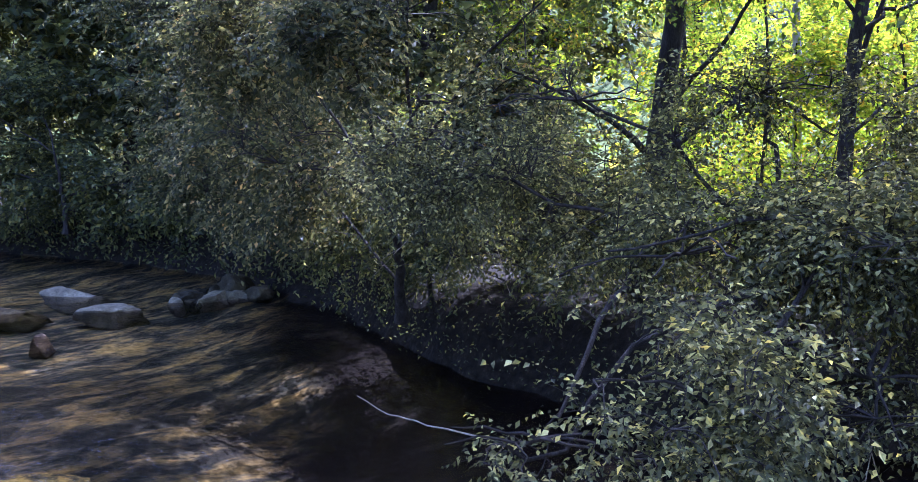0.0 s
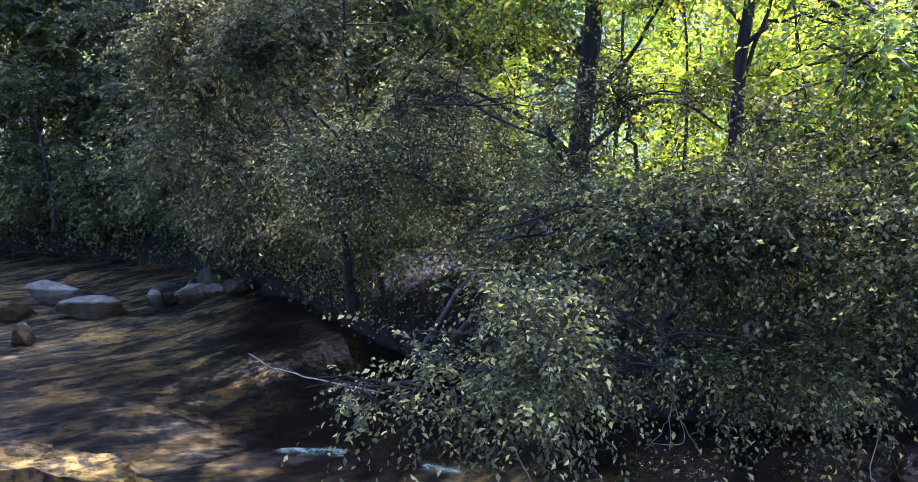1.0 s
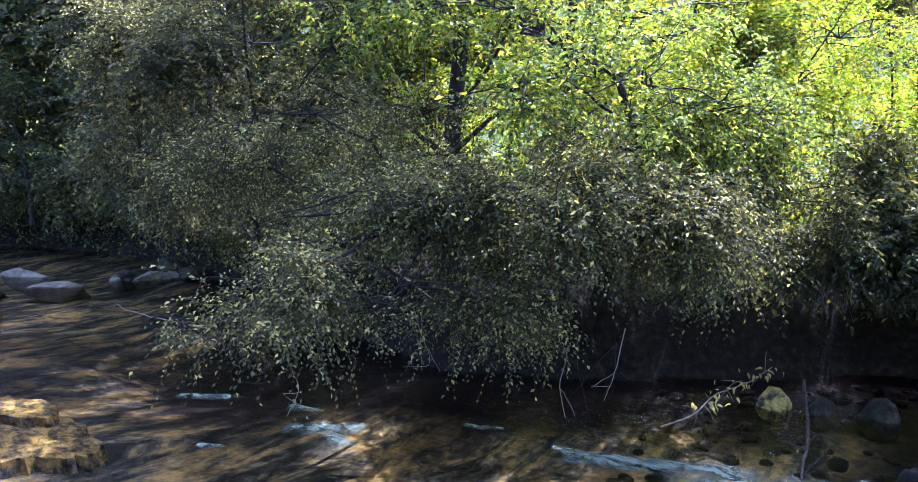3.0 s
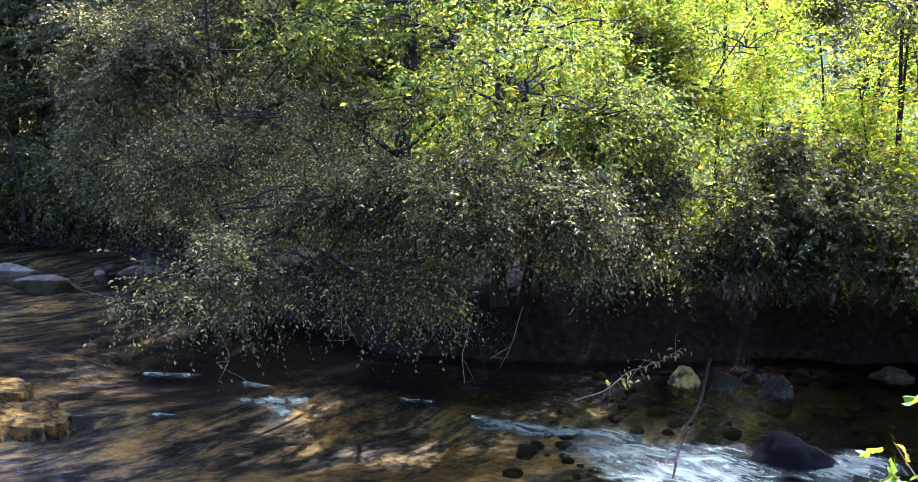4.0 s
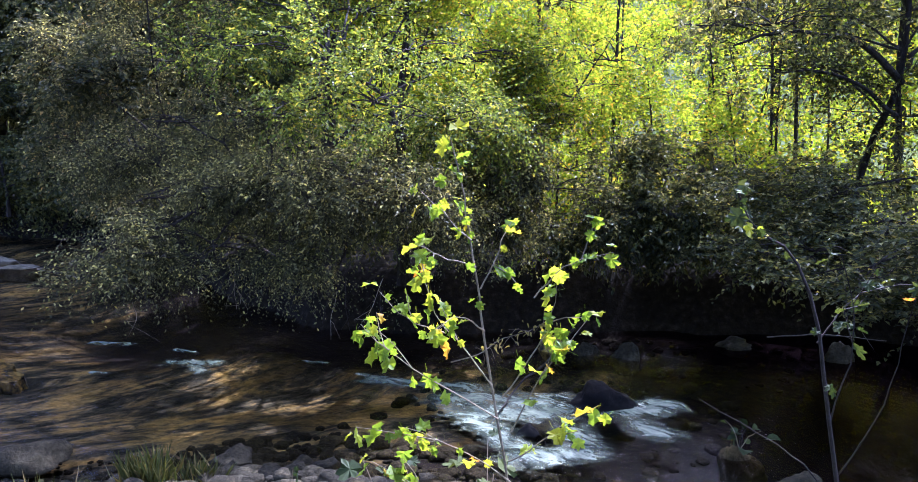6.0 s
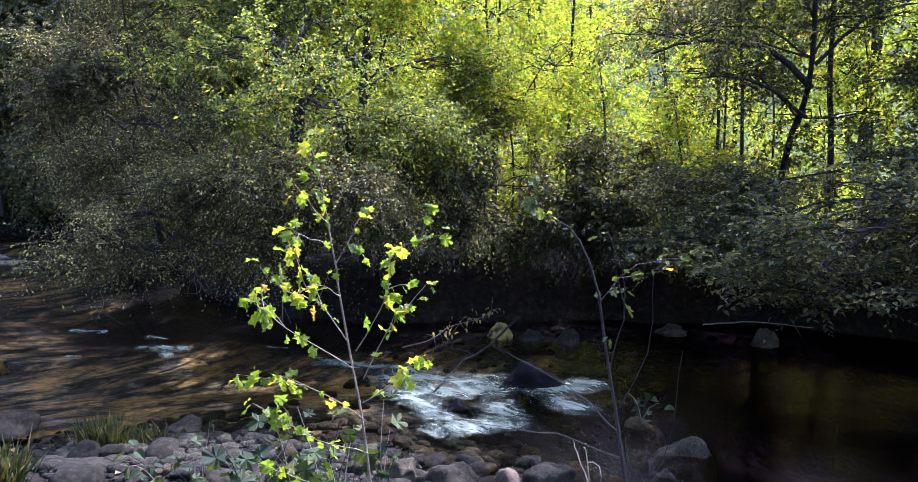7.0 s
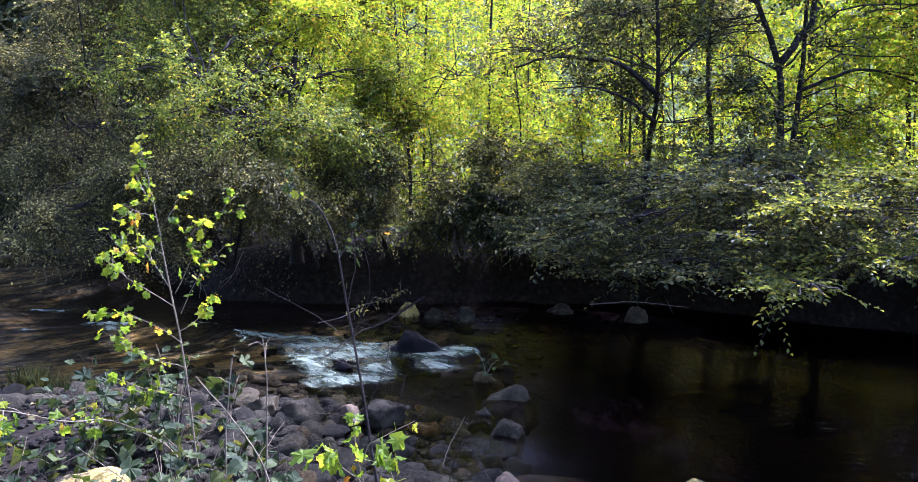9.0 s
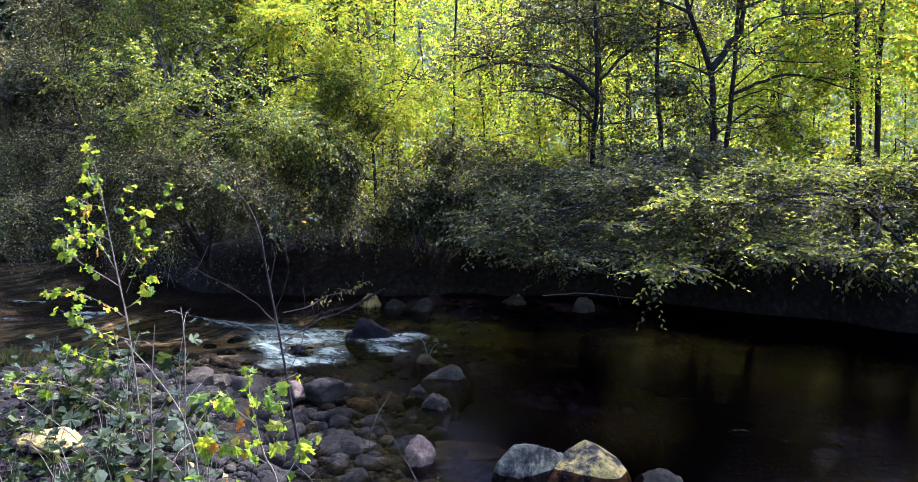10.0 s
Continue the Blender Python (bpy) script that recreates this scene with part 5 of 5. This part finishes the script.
def simple_leaf(name, seed, mat, size, wide=0.75):
    """A broad heart-shaped leaf, folded at the rib."""
    r = np.random.default_rng(seed)
    out = [(0, 0), (0.36, 0.05), (0.5, 0.35), (0.36, 0.7), (0.0, 1.05), (-0.36, 0.7), (-0.5, 0.35), (-0.36, 0.05)]
    bend, cup = r.uniform(-0.4, 0.0), r.uniform(0.05, 0.45)
    v = [(0, 0.45, 0)] + [(x * wide * r.uniform(0.85, 1.15), y, cup * abs(x) + bend * y * y * 0.6) for x, y in out]
    f = [(0, i + 1, (i + 1) % 8 + 1) for i in range(8)]
    return fast_mesh(name, np.array(v) * size, f, mat, smooth=False)


def set_leaf(mesh, parent, at, base, r, scale=1.0, face=0.75):
    """One leaf at a place: hanging, turned at random."""
    ob = part("leaf", mesh, parent)
    ob.matrix_basis = Matrix.Translation(Vector(at) - Vector(base)) @ pose(0, 0, 0, 0, 0, r.uniform(0, 360)) @ pose(0, 0, 0, r.uniform(-100, -25) if r.random() < face else r.uniform(-30, 25), r.uniform(-35, 35), 0) @ Matrix.Scale(scale * (0.5 + 0.75 * r.random() ** 1.3), 4)
    return ob


def sapling(base, stem, branches, leaves, gap, seed, label, stem_r=0.0085, bare=(), scale=1.0, stem_mat=None):
    r = np.random.default_rng(seed)
    t = thing("sapling", base, label, "sapling")
    b = np.array(base)
    line = wobble(curve([base] + stem, 18), 0.006, seed)
    v, f = tubes([line], [np.linspace(stem_r, 0.003, 18)], 6)
    part("stem", fast_mesh("stem", v - b, f, stem_mat or M_STEM), t)
    for k in range(int(len(branches) * 1.6)):
        set_leaf(leaves[k % len(leaves)], t, line[int(r.integers(9, 18))] + r.normal(size=3) * 0.025, base, r, scale * 0.5)
    for k in range(6):
        set_leaf(leaves[k % len(leaves)], t, line[-1] + r.normal(size=3) * (0.02, 0.02, 0) + (0, 0, 0.05 - 0.04 * k), base, r, scale, face=0.4)
    for i, pts in enumerate(branches):
        pts = np.array(pts, float)
        pts[1:, 1] += np.linspace(0.3, 1.0, len(pts) - 1) * r.uniform(-0.35, 0.35)
        ln = wobble(curve(pts, 10), 0.006, seed * 7 + i)
        v, f = tubes([ln], [np.linspace(0.004, 0.0014, 10)], 5)
        bough = part("branch", fast_mesh("branch", v - b, f, stem_mat or M_STEM), t)
        if i in bare:
            continue
        length = np.linalg.norm(np.diff(ln, axis=0), axis=1).sum()
        for _ in range(int(length / 0.25)):
            q = ln[int(r.integers(3, 8))]
            e = q + unit(ln[-1] - ln[0] + r.normal(size=3) * 0.25) * r.uniform(0.1, 0.22) + (0, 0, 0.04)
            l2 = curve([q, (q + e) / 2 + r.normal(size=3) * 0.01, e], 5)
            v, f = tubes([l2], [np.linspace(0.003, 0.0015, 5)], 4)
            part("twig", fast_mesh("twig", v - b, f, stem_mat or M_STEM), bough)
            for w in (2, 4, 4):
                set_leaf(leaves[int(r.integers(len(leaves)))], bough, l2[w] + r.normal(size=3) * 0.015, base, r, scale * 0.9)
        for s in np.linspace(0.3, 1.0, max(2, int(length * 0.8 / gap))):
            q = ln[min(9, int(s * 9))]
            for _ in range(2 if s > 0.85 else 1):
                set_leaf(leaves[int(r.integers(len(leaves)))], bough, q + r.normal(size=3) * 0.02, base, r, scale)
    return t


LOBED = [lobed_leaf("leaf", 700 + i, M_LEAF_SAPLING, 0.10) for i in range(9)]
LOBED_DULL = [lobed_leaf("leaf", 710 + i, M_LEAF_WEED, 0.155) for i in range(5)]
DRY = [simple_leaf("leaf", 730 + i, M_LEAF_DRY, 0.12, 0.5) for i in range(4)]
HEART = [simple_leaf("leaf", 720 + i, M_LEAF_WEED, 0.13) for i in range(4)]
sapling((5.30, -1.85, 0.25), [(5.22, -1.85, 1.2), (5.15, -1.85, 1.76), (5.08, -1.85, 2.21), (5.06, -1.85, 2.41), (5.01, -1.85, 2.66), (4.99, -1.85, 2.84), (4.93, -1.83, 3.06)],
        [[(5.11, -1.85, 1.96), (5.0, -1.85, 2.1), (4.88, -1.85, 2.22), (4.81, -1.85, 2.4), (4.76, -1.85, 2.5)],
         [(4.9, -1.85, 2.2), (4.73, -1.85, 2.26), (4.59, -1.85, 2.37)],
         [(5.16, -1.85, 1.90), (5.31, -1.85, 2.15), (5.37, -1.85, 2.31), (5.38, -1.85, 2.48)],
         [(5.30, -1.85, 2.36), (5.46, -1.85, 2.50), (5.68, -1.85, 2.55)],
         [(5.06, -1.85, 2.4), (5.14, -1.85, 2.56), (5.21, -1.85, 2.69)],
         [(5.14, -1.85, 1.80), (4.83, -1.85, 1.98), (4.63, -1.85, 2.1), (4.54, -1.85, 2.15)],
         [(5.08, -1.85, 2.21), (4.96, -1.85, 2.28), (4.83, -1.85, 2.23)],
         [(5.20, -1.85, 1.74), (5.39, -1.85, 2.08), (5.47, -1.85, 2.15)],
         [(5.02, -1.85, 2.62), (4.9, -1.85, 2.72), (4.78, -1.85, 2.83)],
         [(5.04, -1.85, 2.5), (4.88, -1.85, 2.55), (4.77, -1.85, 2.6)],
         [(5.2, -1.85, 1.5), (4.9, -1.85, 1.68), (4.5, -1.85, 1.78)],
         [(5.22, -1.85, 1.3), (4.9, -1.9, 1.40), (4.55, -1.95, 1.58)],
         [(5.25, -1.85, 1.05), (4.95, -1.95, 1.15), (4.6, -2.0, 1.25)],
         [(5.19, -1.85, 1.6), (5.4, -1.8, 1.75), (5.55, -1.8, 1.95)]],
        LOBED, 0.052, 31, "thin sapling with sunlit lobed yellow-green leaves", scale=0.9, stem_r=0.0085)
bare_sapling = sapling((6.78, -2.05, 0.15), [(6.72, -2.05, 0.6), (6.65, -2.05, 1.1), (6.57, -2.05, 1.7), (6.48, -2.05, 2.2), (6.37, -2.05, 2.55), (6.2, -2.05, 2.69), (6.12, -2.05, 2.85)],
        [[(6.6, -2.05, 1.5), (6.35, -2.05, 1.75), (5.95, -2.05, 2.0)], [(6.62, -2.05, 1.35), (6.3, -2.05, 1.5), (5.8, -2.05, 1.65)], [(6.66, -2.05, 0.95), (6.35, -2.05, 1.0), (6.0, -2.05, 0.95)],
         [(6.58, -2.05, 1.6), (6.72, -2.05, 2.0), (6.7, -2.05, 2.45)], [(6.55, -2.05, 1.85), (6.62, -2.05, 2.25), (6.5, -2.05, 2.62)], [(6.66, -2.05, 1.0), (6.85, -2.05, 1.4), (6.88, -2.05, 2.0)],
         [(6.7, -2.05, 0.75), (6.9, -2.05, 1.0), (7.0, -2.05, 1.35)], [(6.48, -2.05, 2.2), (6.68, -2.05, 2.4), (6.89, -2.05, 2.39)]],
        LOBED_DULL, 0.3, 32, "nearly bare sapling with few lobed leaves in the shade", scale=0.55, bare=(0, 1, 2, 3, 5, 6), stem_mat=M_TWIG, stem_r=0.014)
# brighter leaves at the tips stand for sunlight, the dull ones for shade
r = np.random.default_rng(33)
for at in ((6.12, -2.05, 2.85), (6.14, -2.05, 2.78), (6.18, -2.05, 2.72), (6.22, -2.06, 2.70), (6.26, -2.04, 2.66), (6.88, -2.05, 2.38)):
    set_leaf(LOBED[int(r.integers(len(LOBED)))], bare_sapling, at, (6.78, -2.05, 0.15), r, 0.8)
sapling((7.12, -3.85, 0.28), [(7.02, -3.85, 0.83), (6.94, -3.85, 1.03), (6.87, -3.85, 1.29), (6.85, -3.85, 1.56)],
        [[(6.97, -3.85, 1.0), (7.05, -3.85, 1.18), (7.1, -3.85, 1.36)], [(6.98, -3.85, 0.95), (6.8, -3.85, 1.1), (6.68, -3.85, 1.25)], [(6.9, -3.85, 1.2), (6.75, -3.85, 1.38), (6.7, -3.85, 1.48)],
         [(6.88, -3.85, 1.3), (6.95, -3.85, 1.45), (7.02, -3.85, 1.5)], [(7.0, -3.85, 0.8), (7.12, -3.85, 0.95), (7.2, -3.85, 1.02)], [(7.02, -3.85, 0.75), (6.8, -3.85, 0.85), (6.62, -3.85, 0.9)]],
        LOBED, 0.06, 33, "low sapling with bright yellow-green lobed leaves", scale=1.25)
sapling((5.12, -1.55, 0.28), [(5.0, -1.85, 0.68), (4.76, -2.15, 0.96), (4.66, -2.63, 1.12), (4.48, -3.05, 1.35), (4.25, -3.35, 1.45)],
        [[(4.7, -2.4, 1.05), (4.82, -2.46, 1.13), (4.86, -2.5, 1.22)], [(4.6, -2.8, 1.2), (4.74, -2.86, 1.24), (4.8, -2.9, 1.2)], [(4.55, -2.9, 1.27), (4.4, -2.9, 1.36), (4.3, -2.95, 1.36)], [(4.48, -3.05, 1.35), (4.6, -3.15, 1.36), (4.7, -3.2, 1.32)], [(4.4, -3.1, 1.38), (4.25, -3.1, 1.47), (4.12, -3.15, 1.45)]],
        LOBED, 0.06, 34, "low leaning sapling with sunlit yellow-green leaves", scale=1.0)


# a dead, drooping tangle of grey twigs at the edge of the far bank
r = np.random.default_rng(68)
root = np.array([7.2, 7.3, 1.0])
dead_brush = thing("dead_brush", root, "dead brush of grey tangled twigs drooping over the bank", "bush")
for i in range(7):
    hub = root + (r.normal() * 0.35, -0.25 - r.random() * 0.4, 0.75 + r.random() * 0.6)
    main = wobble(curve([root + r.normal(size=3) * (0.1, 0.08, 0.02), (root + hub) / 2 + (0, 0.1, 0.15), hub], 10), 0.012, 1100 + i)
    v, f = tubes([main], [np.linspace(0.012, 0.005, 10)], 5)
    limb = part("limb", fast_mesh("limb", v - root, f, M_BARK_PALE), dead_brush)
    for k in range(16):
        a = main[int(r.integers(4, 10))]
        e = a + (r.normal() * 0.32, -r.random() * 0.4, r.uniform(-0.75, 0.12))
        v, f = tubes([wobble(curve([a, (a + e) / 2 + (0, -0.05, 0.10), e], 7), 0.010, 1200 + i * 20 + k)], [np.linspace(0.006, 0.002, 7)], 3)
        part("twig", fast_mesh("twig", v - root, f, M_BARK_PALE if i % 3 else M_TWIG), limb)


# bare twigs that hang from the underside of the big bush
r = np.random.default_rng(12)
root = np.array(big_bush.location)
for i in range(24):
    a = np.array([r.uniform(0.4, 4.4), r.uniform(3.5, 4.6), r.uniform(1.3, 1.8)]) if i < 16 else np.array([r.uniform(-0.4, 1.4), r.uniform(7.2, 8.0), r.uniform(2.2, 2.6)])
    e = a + (r.normal() * 0.28, r.normal() * 0.2 - 0.1, -r.uniform(0.35, 0.75))
    ln = wobble(curve([a, (a + e) / 2 + r.normal(size=3) * 0.04, e], 10), 0.006, 950 + i)
    fork = wobble(curve([ln[5], ln[5] + r.normal(size=3) * (0.1, 0.08, 0.05) - (0, 0, 0.1), ln[5] + r.normal(size=3) * (0.2, 0.1, 0.05) - (0, 0, 0.2)], 10), 0.008, 980 + i)
    v, f = tubes([ln, fork], [np.linspace(0.0045, 0.0018, 10), np.linspace(0.003, 0.0012, 10)], 4)
    part("twig", fast_mesh("twig", v - root, f, M_DRIFT if i % 3 == 1 else M_TWIG), big_bush, "bare thin twig")


ln = wobble(curve([(0.35, 3.95, 1.55), (-0.14, 3.98, 1.63), (-0.35, 4.03, 1.68), (-0.55, 4.08, 1.78)], 12), 0.008, 991)
v, f = tubes([ln], [np.linspace(0.006, 0.002, 12)], 5)
part("dead_branch", fast_mesh("dead_branch", v - root, f, M_BARK_PALE), big_bush, "bare pale dead branch")


def weed(at, n, h, seed, spread=0.35, stems=4):
    """Stems with large dull leaves; the taller plants bear lobed ones."""
    r = np.random.default_rng(seed)
    tall = h > 0.45
    t = thing("weed", at, "leggy weed with dull lobed leaves among the stones" if tall else "low broad-leaved weed growing among the stones", "plant", "weeds on the gravel bar")
    b = np.array(at)
    kinds = LOBED_DULL if tall else HEART
    for i in range(stems):
        a = r.uniform(0, 6.28)
        tip = b + (math.cos(a) * spread * r.uniform(0.3, 1), math.sin(a) * spread * r.uniform(0.3, 1), h * r.uniform(0.5, 1))
        ln = wobble(curve([b, b * 0.6 + tip * 0.4 + (0, 0, h * 0.2), tip], 7), 0.008, seed * 5 + i)
        v, f = tubes([ln], [np.linspace(0.005, 0.002, 7)], 4)
        stalk = part("stem", fast_mesh("stem", v - b, f, M_STEM if i % 2 else M_TWIG), t)
        for s in np.linspace(0.3, 1, max(2, n // stems)):
            set_leaf(kinds[int(r.integers(len(kinds)))], stalk, ln[min(6, int(s * 6))] + r.normal(size=3) * 0.05, at, r, r.uniform(0.7, 1.35), face=0.35)
    return t


r = np.random.default_rng(77)
spots = [(4.6, -0.9), (4.9, -0.3), (5.3, -0.8), (4.3, -1.6), (5.0, -1.4), (5.6, -1.5), (3.9, -0.9), (5.9, -2.4), (5.2, -2.4), (4.7, -2.9), (5.5, -3.1), (4.2, -2.1), (6.3, -3.2), (5.8, -3.7), (4.9, -3.6), (3.5, -1.8), (6.6, -4.3), (3.3, -0.2)]
for _ in range(60):
    spots.append((r.uniform(3.0, 5.9), r.uniform(-4.2, -1.1)))
for i, (x, y) in enumerate(spots):
    if (x - 4.65) ** 2 + (y + 2.35) ** 2 < 0.1:
        continue
    weed((x, y, float(height(x, y)) - 0.02), 16 if i % 3 else 12, r.uniform(0.5, 0.85) if i % 3 == 0 else r.uniform(0.2, 0.42), 800 + i)
for i, (x, y) in enumerate([(4.55, -0.75), (4.85, -1.1), (5.15, -0.6), (5.0, -1.6), (4.4, -1.3)]):
    weed((x, y, float(height(x, y)) - 0.02), 16, 1.0, 890 + i, 0.4)
weed((7.70, 2.15, 0.1), 12, 0.3, 840, 0.2)


def grass_tuft(at, n, h, seed, label):
    r = np.random.default_rng(seed)
    a, s = r.uniform(0, 6.28, n), r.uniform(0.1, 0.9, n)
    way = np.stack([np.cos(a) * s, np.sin(a) * s, np.ones(n)], -1)
    p = np.stack([r.normal(size=n) * 0.09, r.normal(size=n) * 0.07, np.zeros(n)], -1)
    ln = h * r.uniform(0.5, 1.1, n)
    v, f = leaf_cloud(p, way, r.normal(size=(n, 3)), ln, np.full(n, 0.008))
    ob = new("grass_tuft", fast_mesh("grass_tuft", v, f, M_GRASS, smooth=False))
    ob.location = at
    return tagged(ob, label, "grass", kind="stuff")


grass_tuft((2.28, 1.05, float(height(2.28, 1.05))), 260, 0.36, 3, "dry green grass tuft on the gravel bar")
grass_tuft((2.6, 1.3, float(height(2.6, 1.3))), 120, 0.25, 4, "small dry grass tuft on the gravel bar")
grass_tuft((2.2, -0.5, float(height(2.2, -0.5))), 160, 0.5, 5, "tall yellow-green grass on the near bank")


def stick(points, rad, seed, label, mat=None, twigs=0, leaves=0, kinds=None):
    r = np.random.default_rng(seed)
    base = np.array(points[0], float)
    t = thing("stick", points[0], label, "branch")
    ln = wobble(curve(points, 14), rad * 0.7, seed)
    v, f = tubes([ln], [np.linspace(rad, rad * 0.4, 14)], 6)
    shaft = part("shaft", fast_mesh("shaft", v - base, f, mat or M_DRIFT), t)
    for i in range(twigs):
        q = ln[int(r.integers(4, 13))]
        e = q + unit(r.normal(size=3)) * r.uniform(0.12, 0.35)
        l2 = wobble(curve([q, (q + e) / 2 + (0, 0, 0.02), e], 6), 0.006, seed + i)
        v, f = tubes([l2], [np.linspace(rad * 0.4, rad * 0.15, 6)], 4)
        part("twig", fast_mesh("twig", v - base, f, mat or M_DRIFT), shaft)
    for i in range(leaves):
        set_leaf((kinds or HEART)[int(r.integers(4))], t, ln[int(r.integers(5, 14))] + r.normal(size=3) * 0.1, points[0], r, 0.7)
    return t


stick([(4.78, 5.76, 0.02), (5.2, 5.95, 0.08), (5.5, 6.15, 0.24), (5.95, 6.35, 0.33), (6.3, 6.5, 0.5)], 0.010, 1, "pale dead branch lying on the far bank", twigs=10, leaves=44, kinds=DRY)
stick([(6.64, 6.40, 0.36), (6.2, 5.2, 0.24), (5.7, 4.2, 0.16), (5.2, 3.05, -0.03)], 0.022, 2, "long dark dead branch reaching into the white water", M_BARK, 5)
stick([(6.35, -3.3, 0.30), (6.25, -3.3, 0.95), (6.1, -3.3, 1.26), (5.82, -3.3, 1.65)], 0.008, 3, "bare pale stem leaning among the weeds", M_STEM, 2)
stick([(6.2, -3.3, 0.28), (6.23, -3.3, 1.1), (6.25, -3.3, 1.65), (6.23, -3.3, 1.89)], 0.006, 4, "bare upright pale stem", M_STEM, 3)
stick([(5.95, -3.3, 0.28), (5.99, -3.3, 1.35), (6.04, -3.3, 1.76)], 0.006, 5, "bare upright pale stem", M_STEM, 1)
stick([(9.8, 6.9, 0.12), (10.6, 6.7, 0.22), (11.6, 6.7, 0.10)], 0.012, 6, "thin dead branch lying along the waterline", M_BARK_PALE, twigs=4)
stick([(7.95, -2.6, 0.1), (7.7, -2.4, 0.45), (7.45, -2.3, 0.9)], 0.006, 7, "thin dark twig standing in the shallows", M_TWIG)
r = np.random.default_rng(58)
for i in range(16):
    x, y = r.uniform(4.4, 7.3), r.uniform(-3.6, -0.4)
    z = float(height(x, y)) - 0.03
    dx, dy, h = r.normal() * 0.3, r.normal() * 0.25, r.uniform(0.4, 0.95)
    stick([(x, y, z), (x + dx * 0.3, y + dy * 0.4, z + h * 0.5), (x + dx, y + dy, z + h)], 0.005, 60 + i, "thin bare stem standing among the stones", M_STEM if i % 2 else M_TWIG, twigs=int(r.integers(1, 4)))

# fallen leaves
r = np.random.default_rng(12)
n = 9000
x, y = r.uniform(-6, 17, n), r.uniform(-5, 14, n)
far, near = shore(FAR, x, y), -shore(NEAR, x, y)
ok = near > 0.6
x, y = x[ok], y[ok]
p = np.stack([x, y, height(x, y) + 0.015], -1)
size = r.uniform(0.05, 0.10, len(x))
v, f = leaf_cloud(p, r.normal(size=p.shape) * (1, 1, 0.2), np.array([0, 0, 1.0]) + r.normal(size=p.shape) * 0.3, size, size * 0.6)
tagged(new("leaf_litter", fast_mesh("leaf_litter", v, f, M_LEAF_BROWN, smooth=False)), "fallen brown leaves scattered over the banks", "leaves", kind="stuff")

# cobbles of the gravel bar: the nearer ones singly, the rest joined
COBBLES = [fast_mesh("cobble", *stone(300 + i, 2, 0.26, 6), M_COBBLE) for i in range(9)]
r = np.random.default_rng(42)
placed = 0
while placed < 300:
    x, y = (r.uniform(2.2, 8.8), r.uniform(-4.0, 2.2)) if placed % 5 < 3 else (r.uniform(4.2, 7.4), r.uniform(-1.6, 1.4))
    near = float(-shore(NEAR, np.array(x), np.array(y)))
    if not -1.5 < near < 2.6 or r.random() < 0.25 * max(0, near):
        continue
    s = r.uniform(0.09, 0.19) if placed % 5 > 2 else r.uniform(0.05, 0.10) if r.random() < 0.6 else r.uniform(0.11, 0.19)
    ob = part("cobble", COBBLES[placed % 9], ground)
    ob.matrix_basis = pose(x, y, float(height(x, y)) + s * 0.25, r.uniform(-15, 15), r.uniform(-15, 15), r.uniform(0, 360)) @ Matrix.Diagonal((s * r.uniform(0.8, 1.3), s, s * r.uniform(0.5, 0.8), 1))
    placed += 1


def scatter(name, n, inside, lo, hi, level, seed, label):
    """Many small stones in one mesh."""
    r = np.random.default_rng(seed)
    kinds = [stone(330 + i, level, 0.22, 3) for i in range(6)]
    vs, fs, base = [], [], 0
    got = 0
    while got < n:
        x, y = r.uniform(-9, 13, n * 4), r.uniform(-5, 19, n * 4)
        ok = inside(-shore(FAR, x, y), -shore(NEAR, x, y), x, y, r.random(n * 4))
        x, y = x[ok][:n - got], y[ok][:n - got]
        z = height(x, y)
        for q in zip(x, y, z):
            v, f = kinds[int(r.integers(6))]
            s = lo + (hi - lo) * r.random() ** 2
            a = r.uniform(0, 6.28)
            m = np.array([[math.cos(a), -math.sin(a), 0], [math.sin(a), math.cos(a), 0], [0, 0, 1]])
            vs.append((v * (s * r.uniform(0.8, 1.4), s, s * 0.6)) @ m.T + np.array(q) + (0, 0, s * 0.2))
            fs.append(f + base)
            base += len(v)
        got += len(x)
    ob = part(name, fast_mesh(name, np.concatenate(vs), np.concatenate(fs), M_COBBLE), ground)
    return tagged(ob, label, kind="stuff")


scatter("gravel", 4300, lambda far, near, x, y, u: (near > np.where(x < 5, -0.35, -1.2)) & (near < 4) & (x > 0.5) & (x < 11) & (y < 4) & (u < 0.9), 0.018, 0.06, 1, 8, "grey pebbles of the gravel bar")
scatter("bar_stones", 1100, lambda far, near, x, y, u: (near > -0.9) & (near < 2.2) & (x > 2.0) & (x < 8.6) & (y < 3) & (y > -3.6), 0.05, 0.13, 2, 10, "rounded grey stones packed on the gravel bar")
scatter("bed_stones", 260, lambda far, near, x, y, u: (near < 0) & (far > 0) & (x - 0.8 * y < 5.0) & (x - 0.5 * y > 1.5), 0.04, 0.13, 2, 9, "rounded stones on the streambed")
